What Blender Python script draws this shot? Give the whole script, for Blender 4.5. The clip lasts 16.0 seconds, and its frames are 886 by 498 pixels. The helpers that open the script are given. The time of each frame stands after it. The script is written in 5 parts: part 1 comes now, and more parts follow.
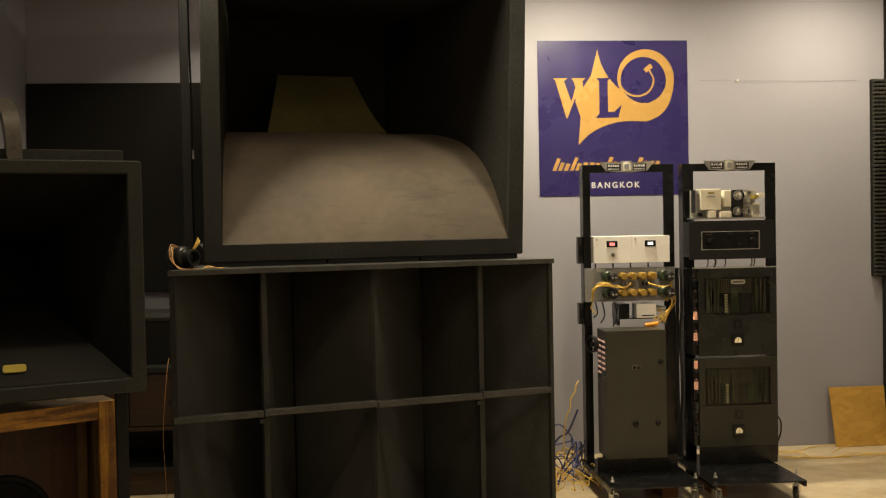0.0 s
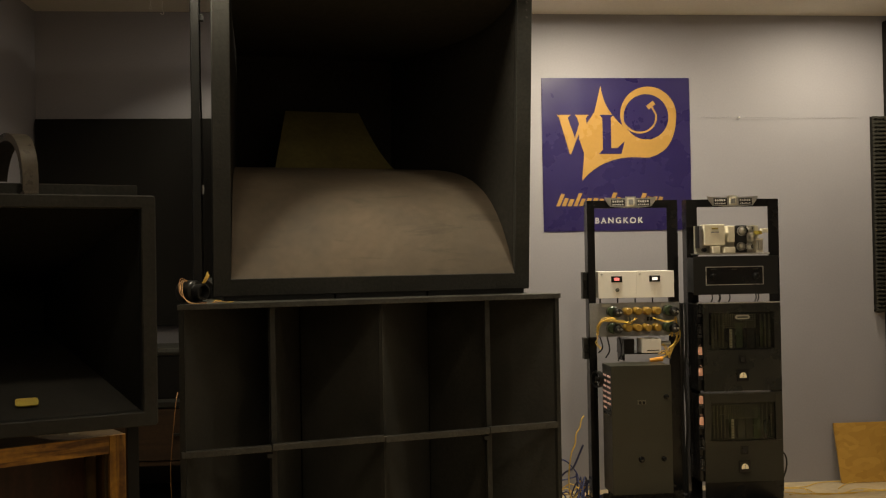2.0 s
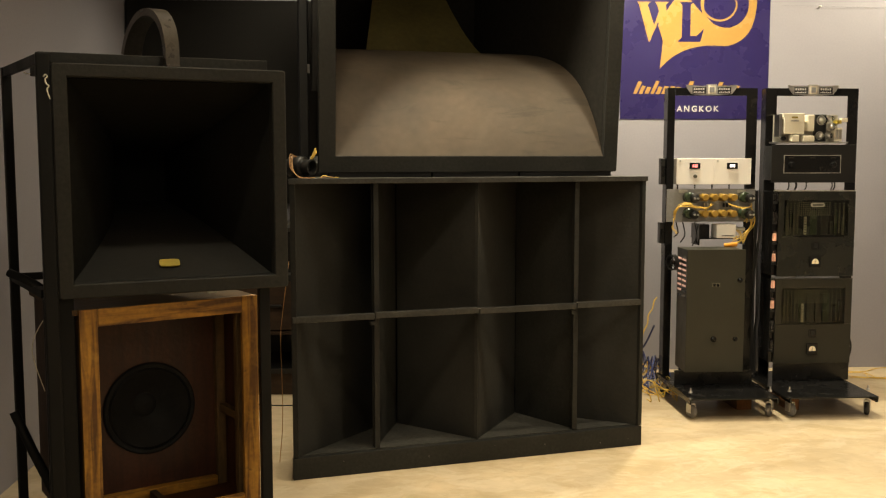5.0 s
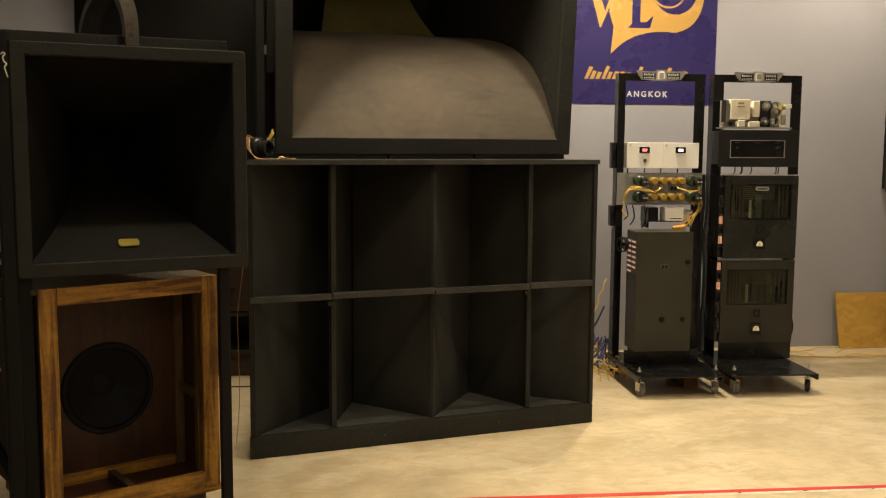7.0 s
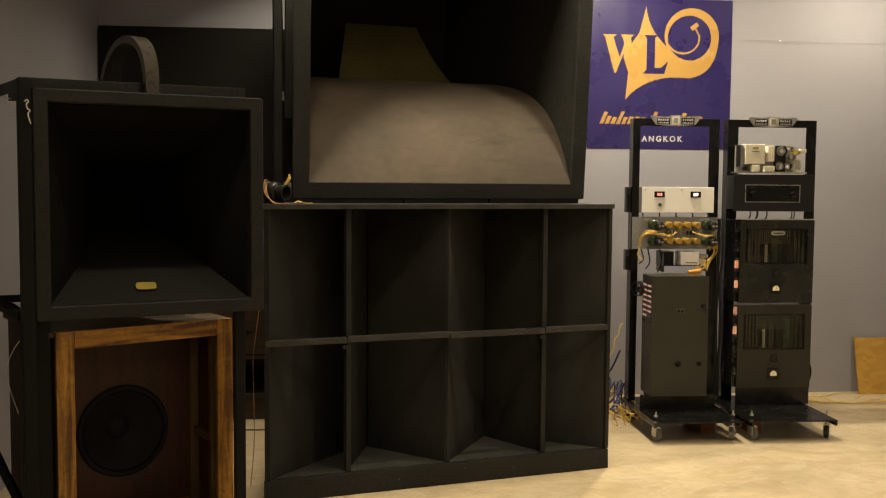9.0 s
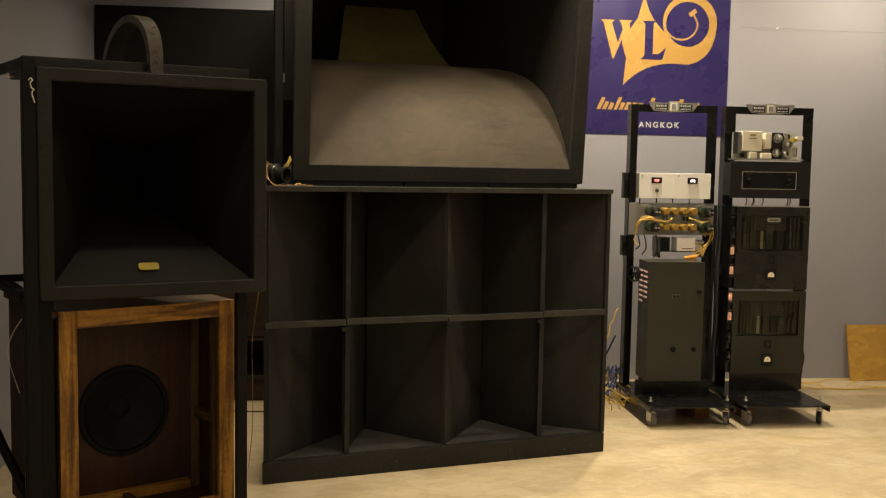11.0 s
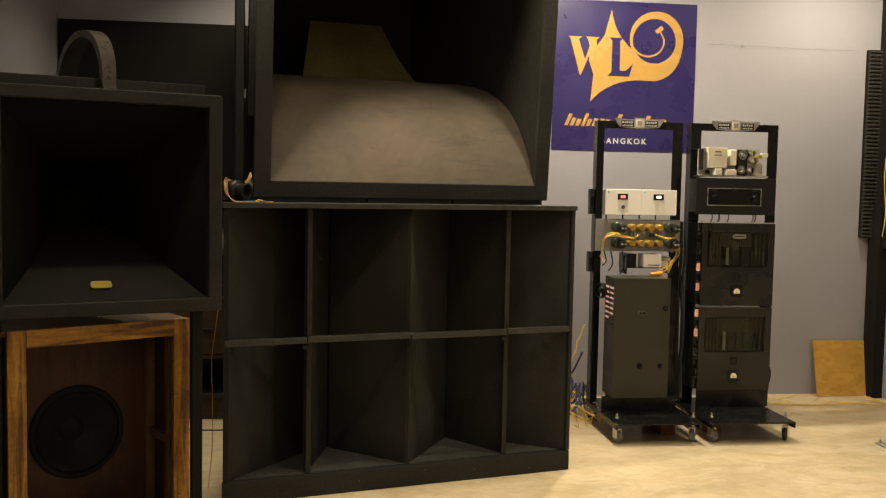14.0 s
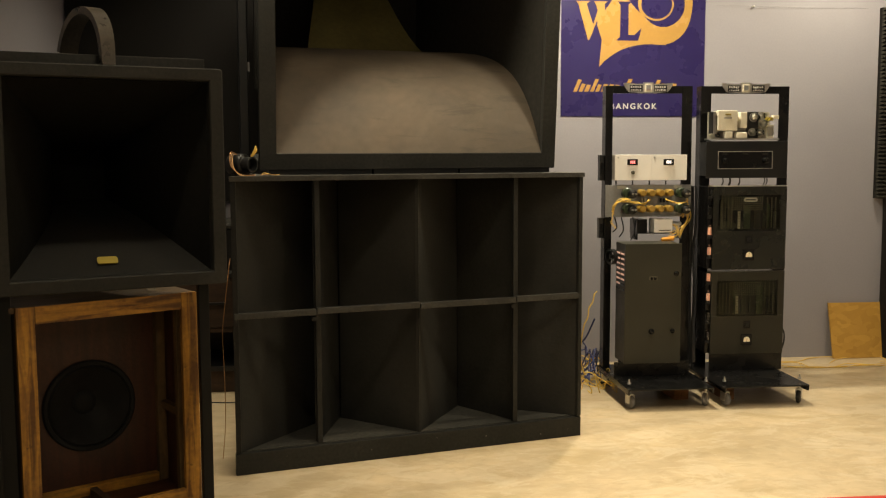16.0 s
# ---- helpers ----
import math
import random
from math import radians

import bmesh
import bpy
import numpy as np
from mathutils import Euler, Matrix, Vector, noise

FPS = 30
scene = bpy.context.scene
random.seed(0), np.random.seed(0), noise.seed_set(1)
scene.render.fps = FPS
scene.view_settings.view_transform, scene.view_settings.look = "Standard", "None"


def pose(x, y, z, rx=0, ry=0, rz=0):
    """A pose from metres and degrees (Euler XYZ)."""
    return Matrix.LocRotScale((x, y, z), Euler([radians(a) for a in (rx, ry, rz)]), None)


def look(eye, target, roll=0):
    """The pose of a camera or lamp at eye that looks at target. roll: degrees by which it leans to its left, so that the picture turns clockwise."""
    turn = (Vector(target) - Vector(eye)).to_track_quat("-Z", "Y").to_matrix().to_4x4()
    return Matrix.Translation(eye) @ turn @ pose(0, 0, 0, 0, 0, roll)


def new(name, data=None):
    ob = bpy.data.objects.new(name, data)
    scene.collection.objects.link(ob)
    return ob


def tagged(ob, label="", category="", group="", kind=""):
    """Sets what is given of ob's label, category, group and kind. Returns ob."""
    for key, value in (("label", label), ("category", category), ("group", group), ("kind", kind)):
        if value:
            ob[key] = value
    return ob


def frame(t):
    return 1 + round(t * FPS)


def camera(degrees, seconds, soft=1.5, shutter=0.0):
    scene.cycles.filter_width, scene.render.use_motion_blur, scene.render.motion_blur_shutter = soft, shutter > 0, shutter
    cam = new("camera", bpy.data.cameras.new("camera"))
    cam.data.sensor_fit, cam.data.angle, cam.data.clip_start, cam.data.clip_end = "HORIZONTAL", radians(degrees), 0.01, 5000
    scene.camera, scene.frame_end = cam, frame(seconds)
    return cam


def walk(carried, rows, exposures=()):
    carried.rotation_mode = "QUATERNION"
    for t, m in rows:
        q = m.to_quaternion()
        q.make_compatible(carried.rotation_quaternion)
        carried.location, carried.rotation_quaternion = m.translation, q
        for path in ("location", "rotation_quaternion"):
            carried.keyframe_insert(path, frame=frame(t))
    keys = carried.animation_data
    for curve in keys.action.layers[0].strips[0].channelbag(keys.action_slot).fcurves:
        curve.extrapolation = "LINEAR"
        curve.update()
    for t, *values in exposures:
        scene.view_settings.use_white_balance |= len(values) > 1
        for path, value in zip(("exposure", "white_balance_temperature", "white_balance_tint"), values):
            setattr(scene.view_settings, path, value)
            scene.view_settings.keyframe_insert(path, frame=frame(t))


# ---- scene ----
cam = camera(48.8, 16.0, soft=1.2)
PATH = [
    (0, (-0.163, 0.342, 1.456), (0.012, 2.334, 1.411), -1.1),
    (0.5, (-0.156, 0.348, 1.455), (0.045, 2.337, 1.396), -1.2),
    (1, (-0.155, 0.349, 1.46), (0.064, 2.337, 1.485), -1.2),
    (1.5, (-0.167, 0.336, 1.459), (0.032, 2.325, 1.517), -1.1),
    (2, (-0.208, 0.321, 1.455), (-0.027, 2.313, 1.482), -1.0),
    (2.5, (-0.256, 0.321, 1.438), (-0.081, 2.312, 1.373), -0.7),
    (3, (-0.287, 0.321, 1.426), (-0.123, 2.309, 1.286), -0.6),
    (3.5, (-0.345, 0.319, 1.401), (-0.205, 2.309, 1.258), 0.0),
    (3.7, (-0.354, 0.288, 1.395), (-0.285, 2.283, 1.269), 0.2),
    (5.8, (-0.549, 0.141, 1.398), (-0.365, 2.12, 1.174), 0.1),
    (6, (-0.547, 0.131, 1.396), (-0.34, 2.108, 1.171), 0.2),
    (6.5, (-0.537, 0.115, 1.384), (-0.312, 2.09, 1.167), 0.3),
    (7, (-0.538, 0.111, 1.39), (-0.321, 2.087, 1.169), 0.4),
    (7.5, (-0.538, 0.115, 1.385), (-0.32, 2.093, 1.181), 0.3),
    (8, (-0.527, 0.11, 1.395), (-0.341, 2.093, 1.207), 0.4),
    (8.5, (-0.526, 0.103, 1.402), (-0.345, 2.089, 1.251), 0.4),
    (8.7, (-0.525, 0.091, 1.398), (-0.345, 2.078, 1.266), 0.4),
    (11, (-0.574, 0.084, 1.392), (-0.371, 2.067, 1.227), 1.0),
    (11.5, (-0.57, 0.09, 1.391), (-0.369, 2.073, 1.234), 0.9),
    (12, (-0.564, 0.094, 1.401), (-0.372, 2.08, 1.259), 0.9),
    (12.5, (-0.543, 0.1, 1.406), (-0.345, 2.086, 1.277), 0.9),
    (13, (-0.522, 0.105, 1.405), (-0.317, 2.09, 1.273), 0.9),
    (13.5, (-0.509, 0.108, 1.406), (-0.289, 2.091, 1.262), 1.0),
    (14, (-0.504, 0.107, 1.403), (-0.256, 2.087, 1.268), 1.1),
    (14.5, (-0.493, 0.092, 1.394), (-0.336, 2.083, 1.294), 0.4),
    (15, (-0.456, 0.083, 1.403), (-0.287, 2.072, 1.287), 0.4),
    (15.5, (-0.447, 0.081, 1.397), (-0.265, 2.068, 1.26), 0.2),
    (16, (-0.444, 0.094, 1.395), (-0.238, 2.074, 1.201), -0.2),
]
walk(cam, [(t, look(eye, target, roll)) for t, eye, target, roll in PATH],
     exposures=[(0.0, 0.03), (0.5, 0.0), (1.0, -0.13), (1.5, -0.34), (2.0, -0.48), (2.5, -0.52), (3.0, -0.32), (3.7, -0.08), (5.8, 0.52), (6.0, 0.48), (6.5, 0.30), (7.0, 0.10), (8.7, 0.05), (11.0, 0.03), (13.0, 0.08), (14.0, 0.12), (14.5, 0.06), (15.0, 0.05), (16.0, 0.09)])

# exposure and light
world = bpy.data.worlds.new("night_room")
scene.world = world
world.use_nodes = True
world.node_tree.nodes["Background"].inputs[0].default_value = (0.02, 0.02, 0.025, 1)
world.node_tree.nodes["Background"].inputs[1].default_value = 0.05

CEILING = 3.015
WARM = (1.0, 0.885, 0.65)
# recessed ceiling downlights, mostly on a grid and out of view: x, y, watts, beam angle; one unseen lamp is swivelled
# at the horn to spare the west wall
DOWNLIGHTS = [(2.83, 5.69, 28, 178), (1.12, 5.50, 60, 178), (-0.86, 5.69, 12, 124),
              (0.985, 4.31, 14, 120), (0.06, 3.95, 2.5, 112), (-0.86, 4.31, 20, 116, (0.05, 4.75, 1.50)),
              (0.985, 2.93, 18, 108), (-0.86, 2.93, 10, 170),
              # unseen rows, added to brighten the rack fronts and the horn throat
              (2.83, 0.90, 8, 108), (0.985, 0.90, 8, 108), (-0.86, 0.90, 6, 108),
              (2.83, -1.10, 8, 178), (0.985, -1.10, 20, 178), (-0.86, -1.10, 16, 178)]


# ---------------------------------------------------------------- materials
def mat(name, base, rough=0.6, metal=0.0, grain=30.0, vary=0.25, blotch=2.5, blotch_vary=0.2, bump=0.1, spec=0.5, stretch=(1, 1, 1), rough_vary=0.12, coat=0.0):
    m = bpy.data.materials.new(name)
    m.use_nodes = True
    nt = m.node_tree
    bsdf = nt.nodes["Principled BSDF"]
    co = nt.nodes.new("ShaderNodeTexCoord")
    mp = nt.nodes.new("ShaderNodeMapping")
    mp.inputs["Scale"].default_value = stretch
    nt.links.new(co.outputs["Object"], mp.inputs["Vector"])
    fine = nt.nodes.new("ShaderNodeTexNoise")
    fine.inputs["Scale"].default_value, fine.inputs["Detail"].default_value = grain, 6
    big = nt.nodes.new("ShaderNodeTexNoise")
    big.inputs["Scale"].default_value, big.inputs["Detail"].default_value, big.inputs["Roughness"].default_value = blotch, 5, 0.6
    for n in (fine, big):
        nt.links.new(mp.outputs[0], n.inputs["Vector"])
    mul = None
    for n, v in ((fine, vary), (big, blotch_vary)):
        r = nt.nodes.new("ShaderNodeMapRange")
        r.inputs["From Min"].default_value, r.inputs["From Max"].default_value = 0.3, 0.7
        r.inputs["To Min"].default_value, r.inputs["To Max"].default_value = 1 - v, 1 + v
        nt.links.new(n.outputs["Fac"], r.inputs["Value"])
        if mul is None:
            mul = r
        else:
            p = nt.nodes.new("ShaderNodeMath")
            p.operation = "MULTIPLY"
            nt.links.new(mul.outputs[0], p.inputs[0])
            nt.links.new(r.outputs[0], p.inputs[1])
            mul = p
    sc = nt.nodes.new("ShaderNodeVectorMath")
    sc.operation = "SCALE"
    sc.inputs[0].default_value = base
    nt.links.new(mul.outputs[0], sc.inputs["Scale"])
    nt.links.new(sc.outputs[0], bsdf.inputs["Base Color"])
    rr = nt.nodes.new("ShaderNodeMapRange")
    rr.inputs["From Min"].default_value, rr.inputs["From Max"].default_value = 0.3, 0.7
    rr.inputs["To Min"].default_value, rr.inputs["To Max"].default_value = max(rough - rough_vary, 0.03), min(rough + rough_vary, 1)
    nt.links.new(big.outputs["Fac"], rr.inputs["Value"])
    nt.links.new(rr.outputs[0], bsdf.inputs["Roughness"])
    bsdf.inputs["Metallic"].default_value = metal
    bsdf.inputs["Specular IOR Level"].default_value = spec
    bsdf.inputs["Coat Weight"].default_value = coat
    if bump:
        b = nt.nodes.new("ShaderNodeBump")
        b.inputs["Strength"].default_value, b.inputs["Distance"].default_value = bump, 0.004
        nt.links.new(fine.outputs["Fac"], b.inputs["Height"])
        nt.links.new(b.outputs[0], bsdf.inputs["Normal"])
    return m


def glow(name, color, strength):
    m = bpy.data.materials.new(name)
    m.use_nodes = True
    bsdf = m.node_tree.nodes["Principled BSDF"]
    bsdf.inputs["Base Color"].default_value = (*color, 1)
    bsdf.inputs["Emission Color"].default_value = (*color, 1)
    bsdf.inputs["Emission Strength"].default_value = strength
    return m


def glassy(name, color=(1, 1, 1), rough=0.03):
    m = bpy.data.materials.new(name)
    m.use_nodes = True
    bsdf = m.node_tree.nodes["Principled BSDF"]
    bsdf.inputs["Base Color"].default_value = (*color, 1)
    bsdf.inputs["Roughness"].default_value = rough
    bsdf.inputs["Transmission Weight"].default_value = 1.0
    bsdf.inputs["IOR"].default_value = 1.45
    return m


def wood(name, light, dark, rings=5.0, rough=0.5, spec=0.4):
    """Sawn boards: long streaks of two tones, with pores."""
    m = mat(name, light, rough, 0, 60, 0.18, 3, 0.2, 0.25, spec, (1, 1, 1))
    nt = m.node_tree
    bsdf = nt.nodes["Principled BSDF"]
    co = nt.nodes.new("ShaderNodeTexCoord")
    mp = nt.nodes.new("ShaderNodeMapping")
    mp.inputs["Scale"].default_value = (9 * rings, 9 * rings, 0.9 * rings)
    n = nt.nodes.new("ShaderNodeTexNoise")
    n.inputs["Scale"].default_value, n.inputs["Detail"].default_value, n.inputs["Distortion"].default_value = 1.0, 5, 0.8
    nt.links.new(co.outputs["UV"], mp.inputs["Vector"])
    nt.links.new(mp.outputs[0], n.inputs["Vector"])
    ramp = nt.nodes.new("ShaderNodeValToRGB")
    ramp.color_ramp.elements[0].position, ramp.color_ramp.elements[0].color = 0.36, (*dark, 1)
    ramp.color_ramp.elements[1].position, ramp.color_ramp.elements[1].color = 0.62, (*light, 1)
    nt.links.new(n.outputs["Fac"], ramp.inputs["Fac"])
    mulnode = [x for x in nt.nodes if x.type == "VECT_MATH"][0]
    tone = nt.nodes.new("ShaderNodeVectorMath")
    tone.operation = "SCALE"
    nt.links.new(ramp.outputs["Color"], tone.inputs[0])
    nt.links.new(mulnode.inputs["Scale"].links[0].from_socket, tone.inputs["Scale"])
    nt.links.new(tone.outputs[0], bsdf.inputs["Base Color"])
    return m


WALL = mat("grey_wall_paint", (0.305, 0.292, 0.318), 0.62, 0, 90, 0.03, 1.3, 0.05, 0.06, 0.35)
CEIL = mat("ceiling_paint", (0.80, 0.76, 0.69), 0.8, 0, 60, 0.03, 1.2, 0.05, 0.05, 0.2)
BLACK_WALL = mat("black_wall_covering", (0.0125, 0.0115, 0.0105), 0.9, 0, 180, 0.3, 3, 0.15, 0.3, 0.1)
FOAM = mat("charcoal_foam", (0.035, 0.033, 0.027), 0.95, 0, 180, 0.3, 3, 0.15, 0.3, 0.1)
CONCRETE = mat("polished_concrete", (0.475, 0.372, 0.232), 0.40, 0, 9, 0.10, 1.1, 0.20, 0.03, 0.4, rough_vary=0.15)
BLACK = mat("black_painted_plywood", (0.0172, 0.0166, 0.0142), 0.60, 0, 70, 0.25, 3.0, 0.25, 0.25, 0.22)
# square horn's bottom panel: lighter black for the side that catches light
HORN_LIT_BOTTOM = mat("black_horn_lit_bottom", (0.0140, 0.0132, 0.0114), 0.68, 0, 60, 0.12, 2.5, 0.3, 0.25, 0.16)
BLACK_IN = mat("black_painted_baffle", (0.0215, 0.0208, 0.0183), 0.68, 0, 60, 0.10, 2.5, 0.3, 0.25, 0.16)
BLACK_WORN = mat("worn_black_edge", (0.029, 0.0275, 0.0235), 0.5, 0, 90, 0.35, 6, 0.35, 0.3, 0.35)
DUSTY = mat("dusty_black_board", (0.040, 0.038, 0.032), 0.8, 0, 50, 0.25, 5, 0.4, 0.2, 0.2)
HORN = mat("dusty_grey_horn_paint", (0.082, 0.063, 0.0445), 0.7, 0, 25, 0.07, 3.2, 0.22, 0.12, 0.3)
# darker copy of the horn paint, with the shade inside the mouth in its colour
HORN_SHADE = mat("shaded_horn_paint", (0.0185, 0.0168, 0.0142), 0.8, 0, 40, 0.2, 2, 0.2, 0.1, 0.12)
# same horn's other insides: recess shade put into a deeper black
INNER_SHADE = mat("shaded_black_inner_paint", (0.0085, 0.0082, 0.0072), 0.9, 0, 40, 0.2, 2, 0.2, 0.1, 0.05)
THROAT = mat("bronze_throat_paint", (0.100, 0.083, 0.028), 0.6, 0, 40, 0.12, 4, 0.25, 0.1, 0.3)
STAND = mat("matt_black_stand_paint", (0.0031, 0.0030, 0.0028), 0.55, 0, 120, 0.2, 4, 0.25, 0.08, 0.2)
NECK = mat("dull_dark_casting", (0.080, 0.071, 0.060), 0.30, 0.5, 90, 0.15, 5, 0.25, 0.1, 0.3)
STEEL = mat("black_enamelled_steel", (0.0055, 0.0055, 0.0052), 0.38, 0, 120, 0.2, 4, 0.2, 0.06, 0.5)
RACK = mat("black_gloss_rack_paint", (0.0058, 0.0056, 0.0054), 0.22, 0, 120, 0.2, 4, 0.2, 0.03, 0.35)
PANEL = mat("dark_olive_panel_enamel", (0.027, 0.0262, 0.0176), 0.42, 0, 150, 0.12, 5, 0.15, 0.08, 0.45)
CHARCOAL = mat("charcoal_panel_enamel", (0.008, 0.0085, 0.0085), 0.4, 0, 150, 0.12, 5, 0.15, 0.06, 0.45)
AMP = mat("dark_green_black_enamel", (0.0135, 0.0143, 0.0102), 0.26, 0, 150, 0.12, 5, 0.2, 0.04, 0.5)
AMP_DULL = mat("dull_olive_black_enamel", (0.0225, 0.0215, 0.0145), 0.4, 0, 150, 0.12, 5, 0.2, 0.04, 0.4)
PUNCHED = mat("dull_punched_steel", (0.12, 0.115, 0.09), 0.5, 0.5, 120, 0.1, 4, 0.2, 0.05)
WHITE = mat("white_powder_coat", (0.85, 0.82, 0.77), 0.5, 0, 200, 0.03, 4, 0.05, 0.05, 0.4)
SILVER = mat("brushed_aluminium", (0.62, 0.61, 0.58), 0.35, 1, 120, 0.08, 5, 0.12, 0.05, 0.5, (1, 1, 12))
ZINC = mat("zinc_plated_steel", (0.55, 0.54, 0.52), 0.35, 1, 80, 0.1, 5, 0.2, 0.05)
DULLPLATE = mat("grey_metal_chassis", (0.27, 0.27, 0.27), 0.5, 0.4, 120, 0.08, 4, 0.15, 0.05)
CHASSIS = mat("pale_grey_chassis", (0.42, 0.40, 0.34), 0.45, 0.2, 120, 0.06, 5, 0.1, 0.03)
IVORY = mat("ivory_enamel", (0.70, 0.655, 0.53), 0.45, 0, 120, 0.05, 5, 0.1, 0.05)
AMBER = mat("amber_capacitor_sleeve", (0.31, 0.185, 0.030), 0.35, 0, 80, 0.1, 6, 0.15, 0.03)
GREEN_DARK = mat("dark_green_transformer_enamel", (0.035, 0.05, 0.025), 0.3, 0, 80, 0.1, 6, 0.2, 0.03)
YELLOW = mat("yellow_cable_sheath", (0.70, 0.47, 0.09), 0.5, 0, 60, 0.08, 5, 0.15, 0.03)
COPPER_WIRE = mat("copper_wire", (0.45, 0.25, 0.11), 0.4, 0.5, 60, 0.08, 5, 0.15, 0.03)
BLUE_CABLE = mat("blue_cable_sheath", (0.03, 0.04, 0.13), 0.45, 0, 60, 0.08, 5, 0.15, 0.03)
BLACK_CABLE = mat("black_cable_sheath", (0.012, 0.012, 0.012), 0.5, 0, 60, 0.1, 5, 0.15, 0.03)
ORANGE = mat("orange_connector", (0.75, 0.32, 0.03), 0.45, 0, 60, 0.08, 5, 0.1, 0.03)
RUBBER = mat("grey_rubber", (0.14, 0.133, 0.13), 0.7, 0, 80, 0.1, 5, 0.2, 0.1)
RUBBER_DARK = mat("black_rubber", (0.015, 0.015, 0.015), 0.6, 0, 80, 0.1, 5, 0.2, 0.1)
CONE = mat("black_paper_cone", (0.0048, 0.0045, 0.0045), 0.75, 0, 120, 0.2, 8, 0.2, 0.2, 0.25)
BRASS = mat("aged_brass", (0.31, 0.235, 0.028), 0.45, 0.3, 60, 0.12, 8, 0.2, 0.05)
WOOD = wood("oiled_pine", (0.325, 0.154, 0.0175), (0.082, 0.031, 0.0044), 5)
WOOD_RED = wood("red_brown_plywood", (0.046, 0.0130, 0.0042), (0.026, 0.007, 0.0022), 3, 0.55)
# aged battens; also the box top, where the dark tone stands for shadow
WOOD_AGED_SHADED = wood("aged_batten_and_shaded_top", (0.098, 0.055, 0.017), (0.055, 0.030, 0.009), 4, 0.6)
WOOD_DARK = wood("dark_stained_board", (0.048, 0.025, 0.011), (0.026, 0.013, 0.006), 3, 0.6)
OFFCUT = wood("raw_softwood", (0.22, 0.095, 0.028), (0.14, 0.05, 0.014), 4, 0.7)
NAVY = mat("navy_print", (0.023, 0.016, 0.088), 0.30, 0, 60, 0.04, 3, 0.06, 0.02, 0.5)
GOLD = mat("gold_print", (0.43, 0.245, 0.066), 0.28, 0, 60, 0.03, 3, 0.04, 0.02, 0.5)
WHITE_PRINT = mat("white_print", (0.55, 0.53, 0.51), 0.3, 0, 60, 0.03, 3, 0.04, 0.02, 0.5)
PAPER = mat("torn_backing_paper", (0.56, 0.49, 0.38), 0.8, 0, 60, 0.15, 9, 0.3, 0.1, 0.2)
TAPE_RED = mat("red_tape", (0.52, 0.03, 0.02), 0.45, 0, 60, 0.08, 3, 0.15, 0.03)
LAMP_GLOW = glow("downlight_glow", (1.0, 0.86, 0.66), 45)
LED_RED = glow("red_display_glow", (1.0, 0.22, 0.20), 1.5)
LED_WHITE = glow("white_display_glow", (1.0, 0.92, 0.85), 1.5)
METER_FACE = glow("meter_face_glow", (0.9, 0.75, 0.48), 0.10)
HEATER = glow("valve_heater_glow", (1.0, 0.5, 0.3), 0.16)
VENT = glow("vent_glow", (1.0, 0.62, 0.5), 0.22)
GLASS = glassy("clear_glass")
PANE = glassy("coated_window_glass", (0.9, 0.92, 0.85))
PANE.node_tree.nodes["Principled BSDF"].inputs["IOR"].default_value = 1.15


def osb():
    m = mat("strand_board", (0.42, 0.235, 0.07), 0.6, 0, 40, 0.12, 3, 0.1, 0.2, 0.35)
    nt = m.node_tree
    bsdf = nt.nodes["Principled BSDF"]
    co = nt.nodes.new("ShaderNodeTexCoord")
    mp = nt.nodes.new("ShaderNodeMapping")
    mp.inputs["Scale"].default_value = (11, 11, 26)
    mp.inputs["Rotation"].default_value = (0.2, 0.9, 0.1)
    v = nt.nodes.new("ShaderNodeTexVoronoi")
    v.inputs["Scale"].default_value = 1.0
    nt.links.new(co.outputs["Object"], mp.inputs["Vector"])
    warp = nt.nodes.new("ShaderNodeTexNoise")
    warp.inputs["Scale"].default_value = 5
    nt.links.new(co.outputs["Object"], warp.inputs["Vector"])
    push = nt.nodes.new("ShaderNodeVectorMath")
    push.operation = "MULTIPLY_ADD"
    push.inputs[1].default_value = (5, 5, 5)
    nt.links.new(warp.outputs["Color"], push.inputs[0])
    nt.links.new(mp.outputs[0], push.inputs[2])
    nt.links.new(push.outputs[0], v.inputs["Vector"])
    ramp = nt.nodes.new("ShaderNodeValToRGB")
    ramp.color_ramp.elements[0].color = (0.39, 0.210, 0.036, 1)
    ramp.color_ramp.elements[1].color = (0.52, 0.300, 0.058, 1)
    nt.links.new(v.outputs["Color"], ramp.inputs["Fac"])
    nt.links.new(ramp.outputs["Color"], bsdf.inputs["Base Color"])
    return m


OSB = osb()


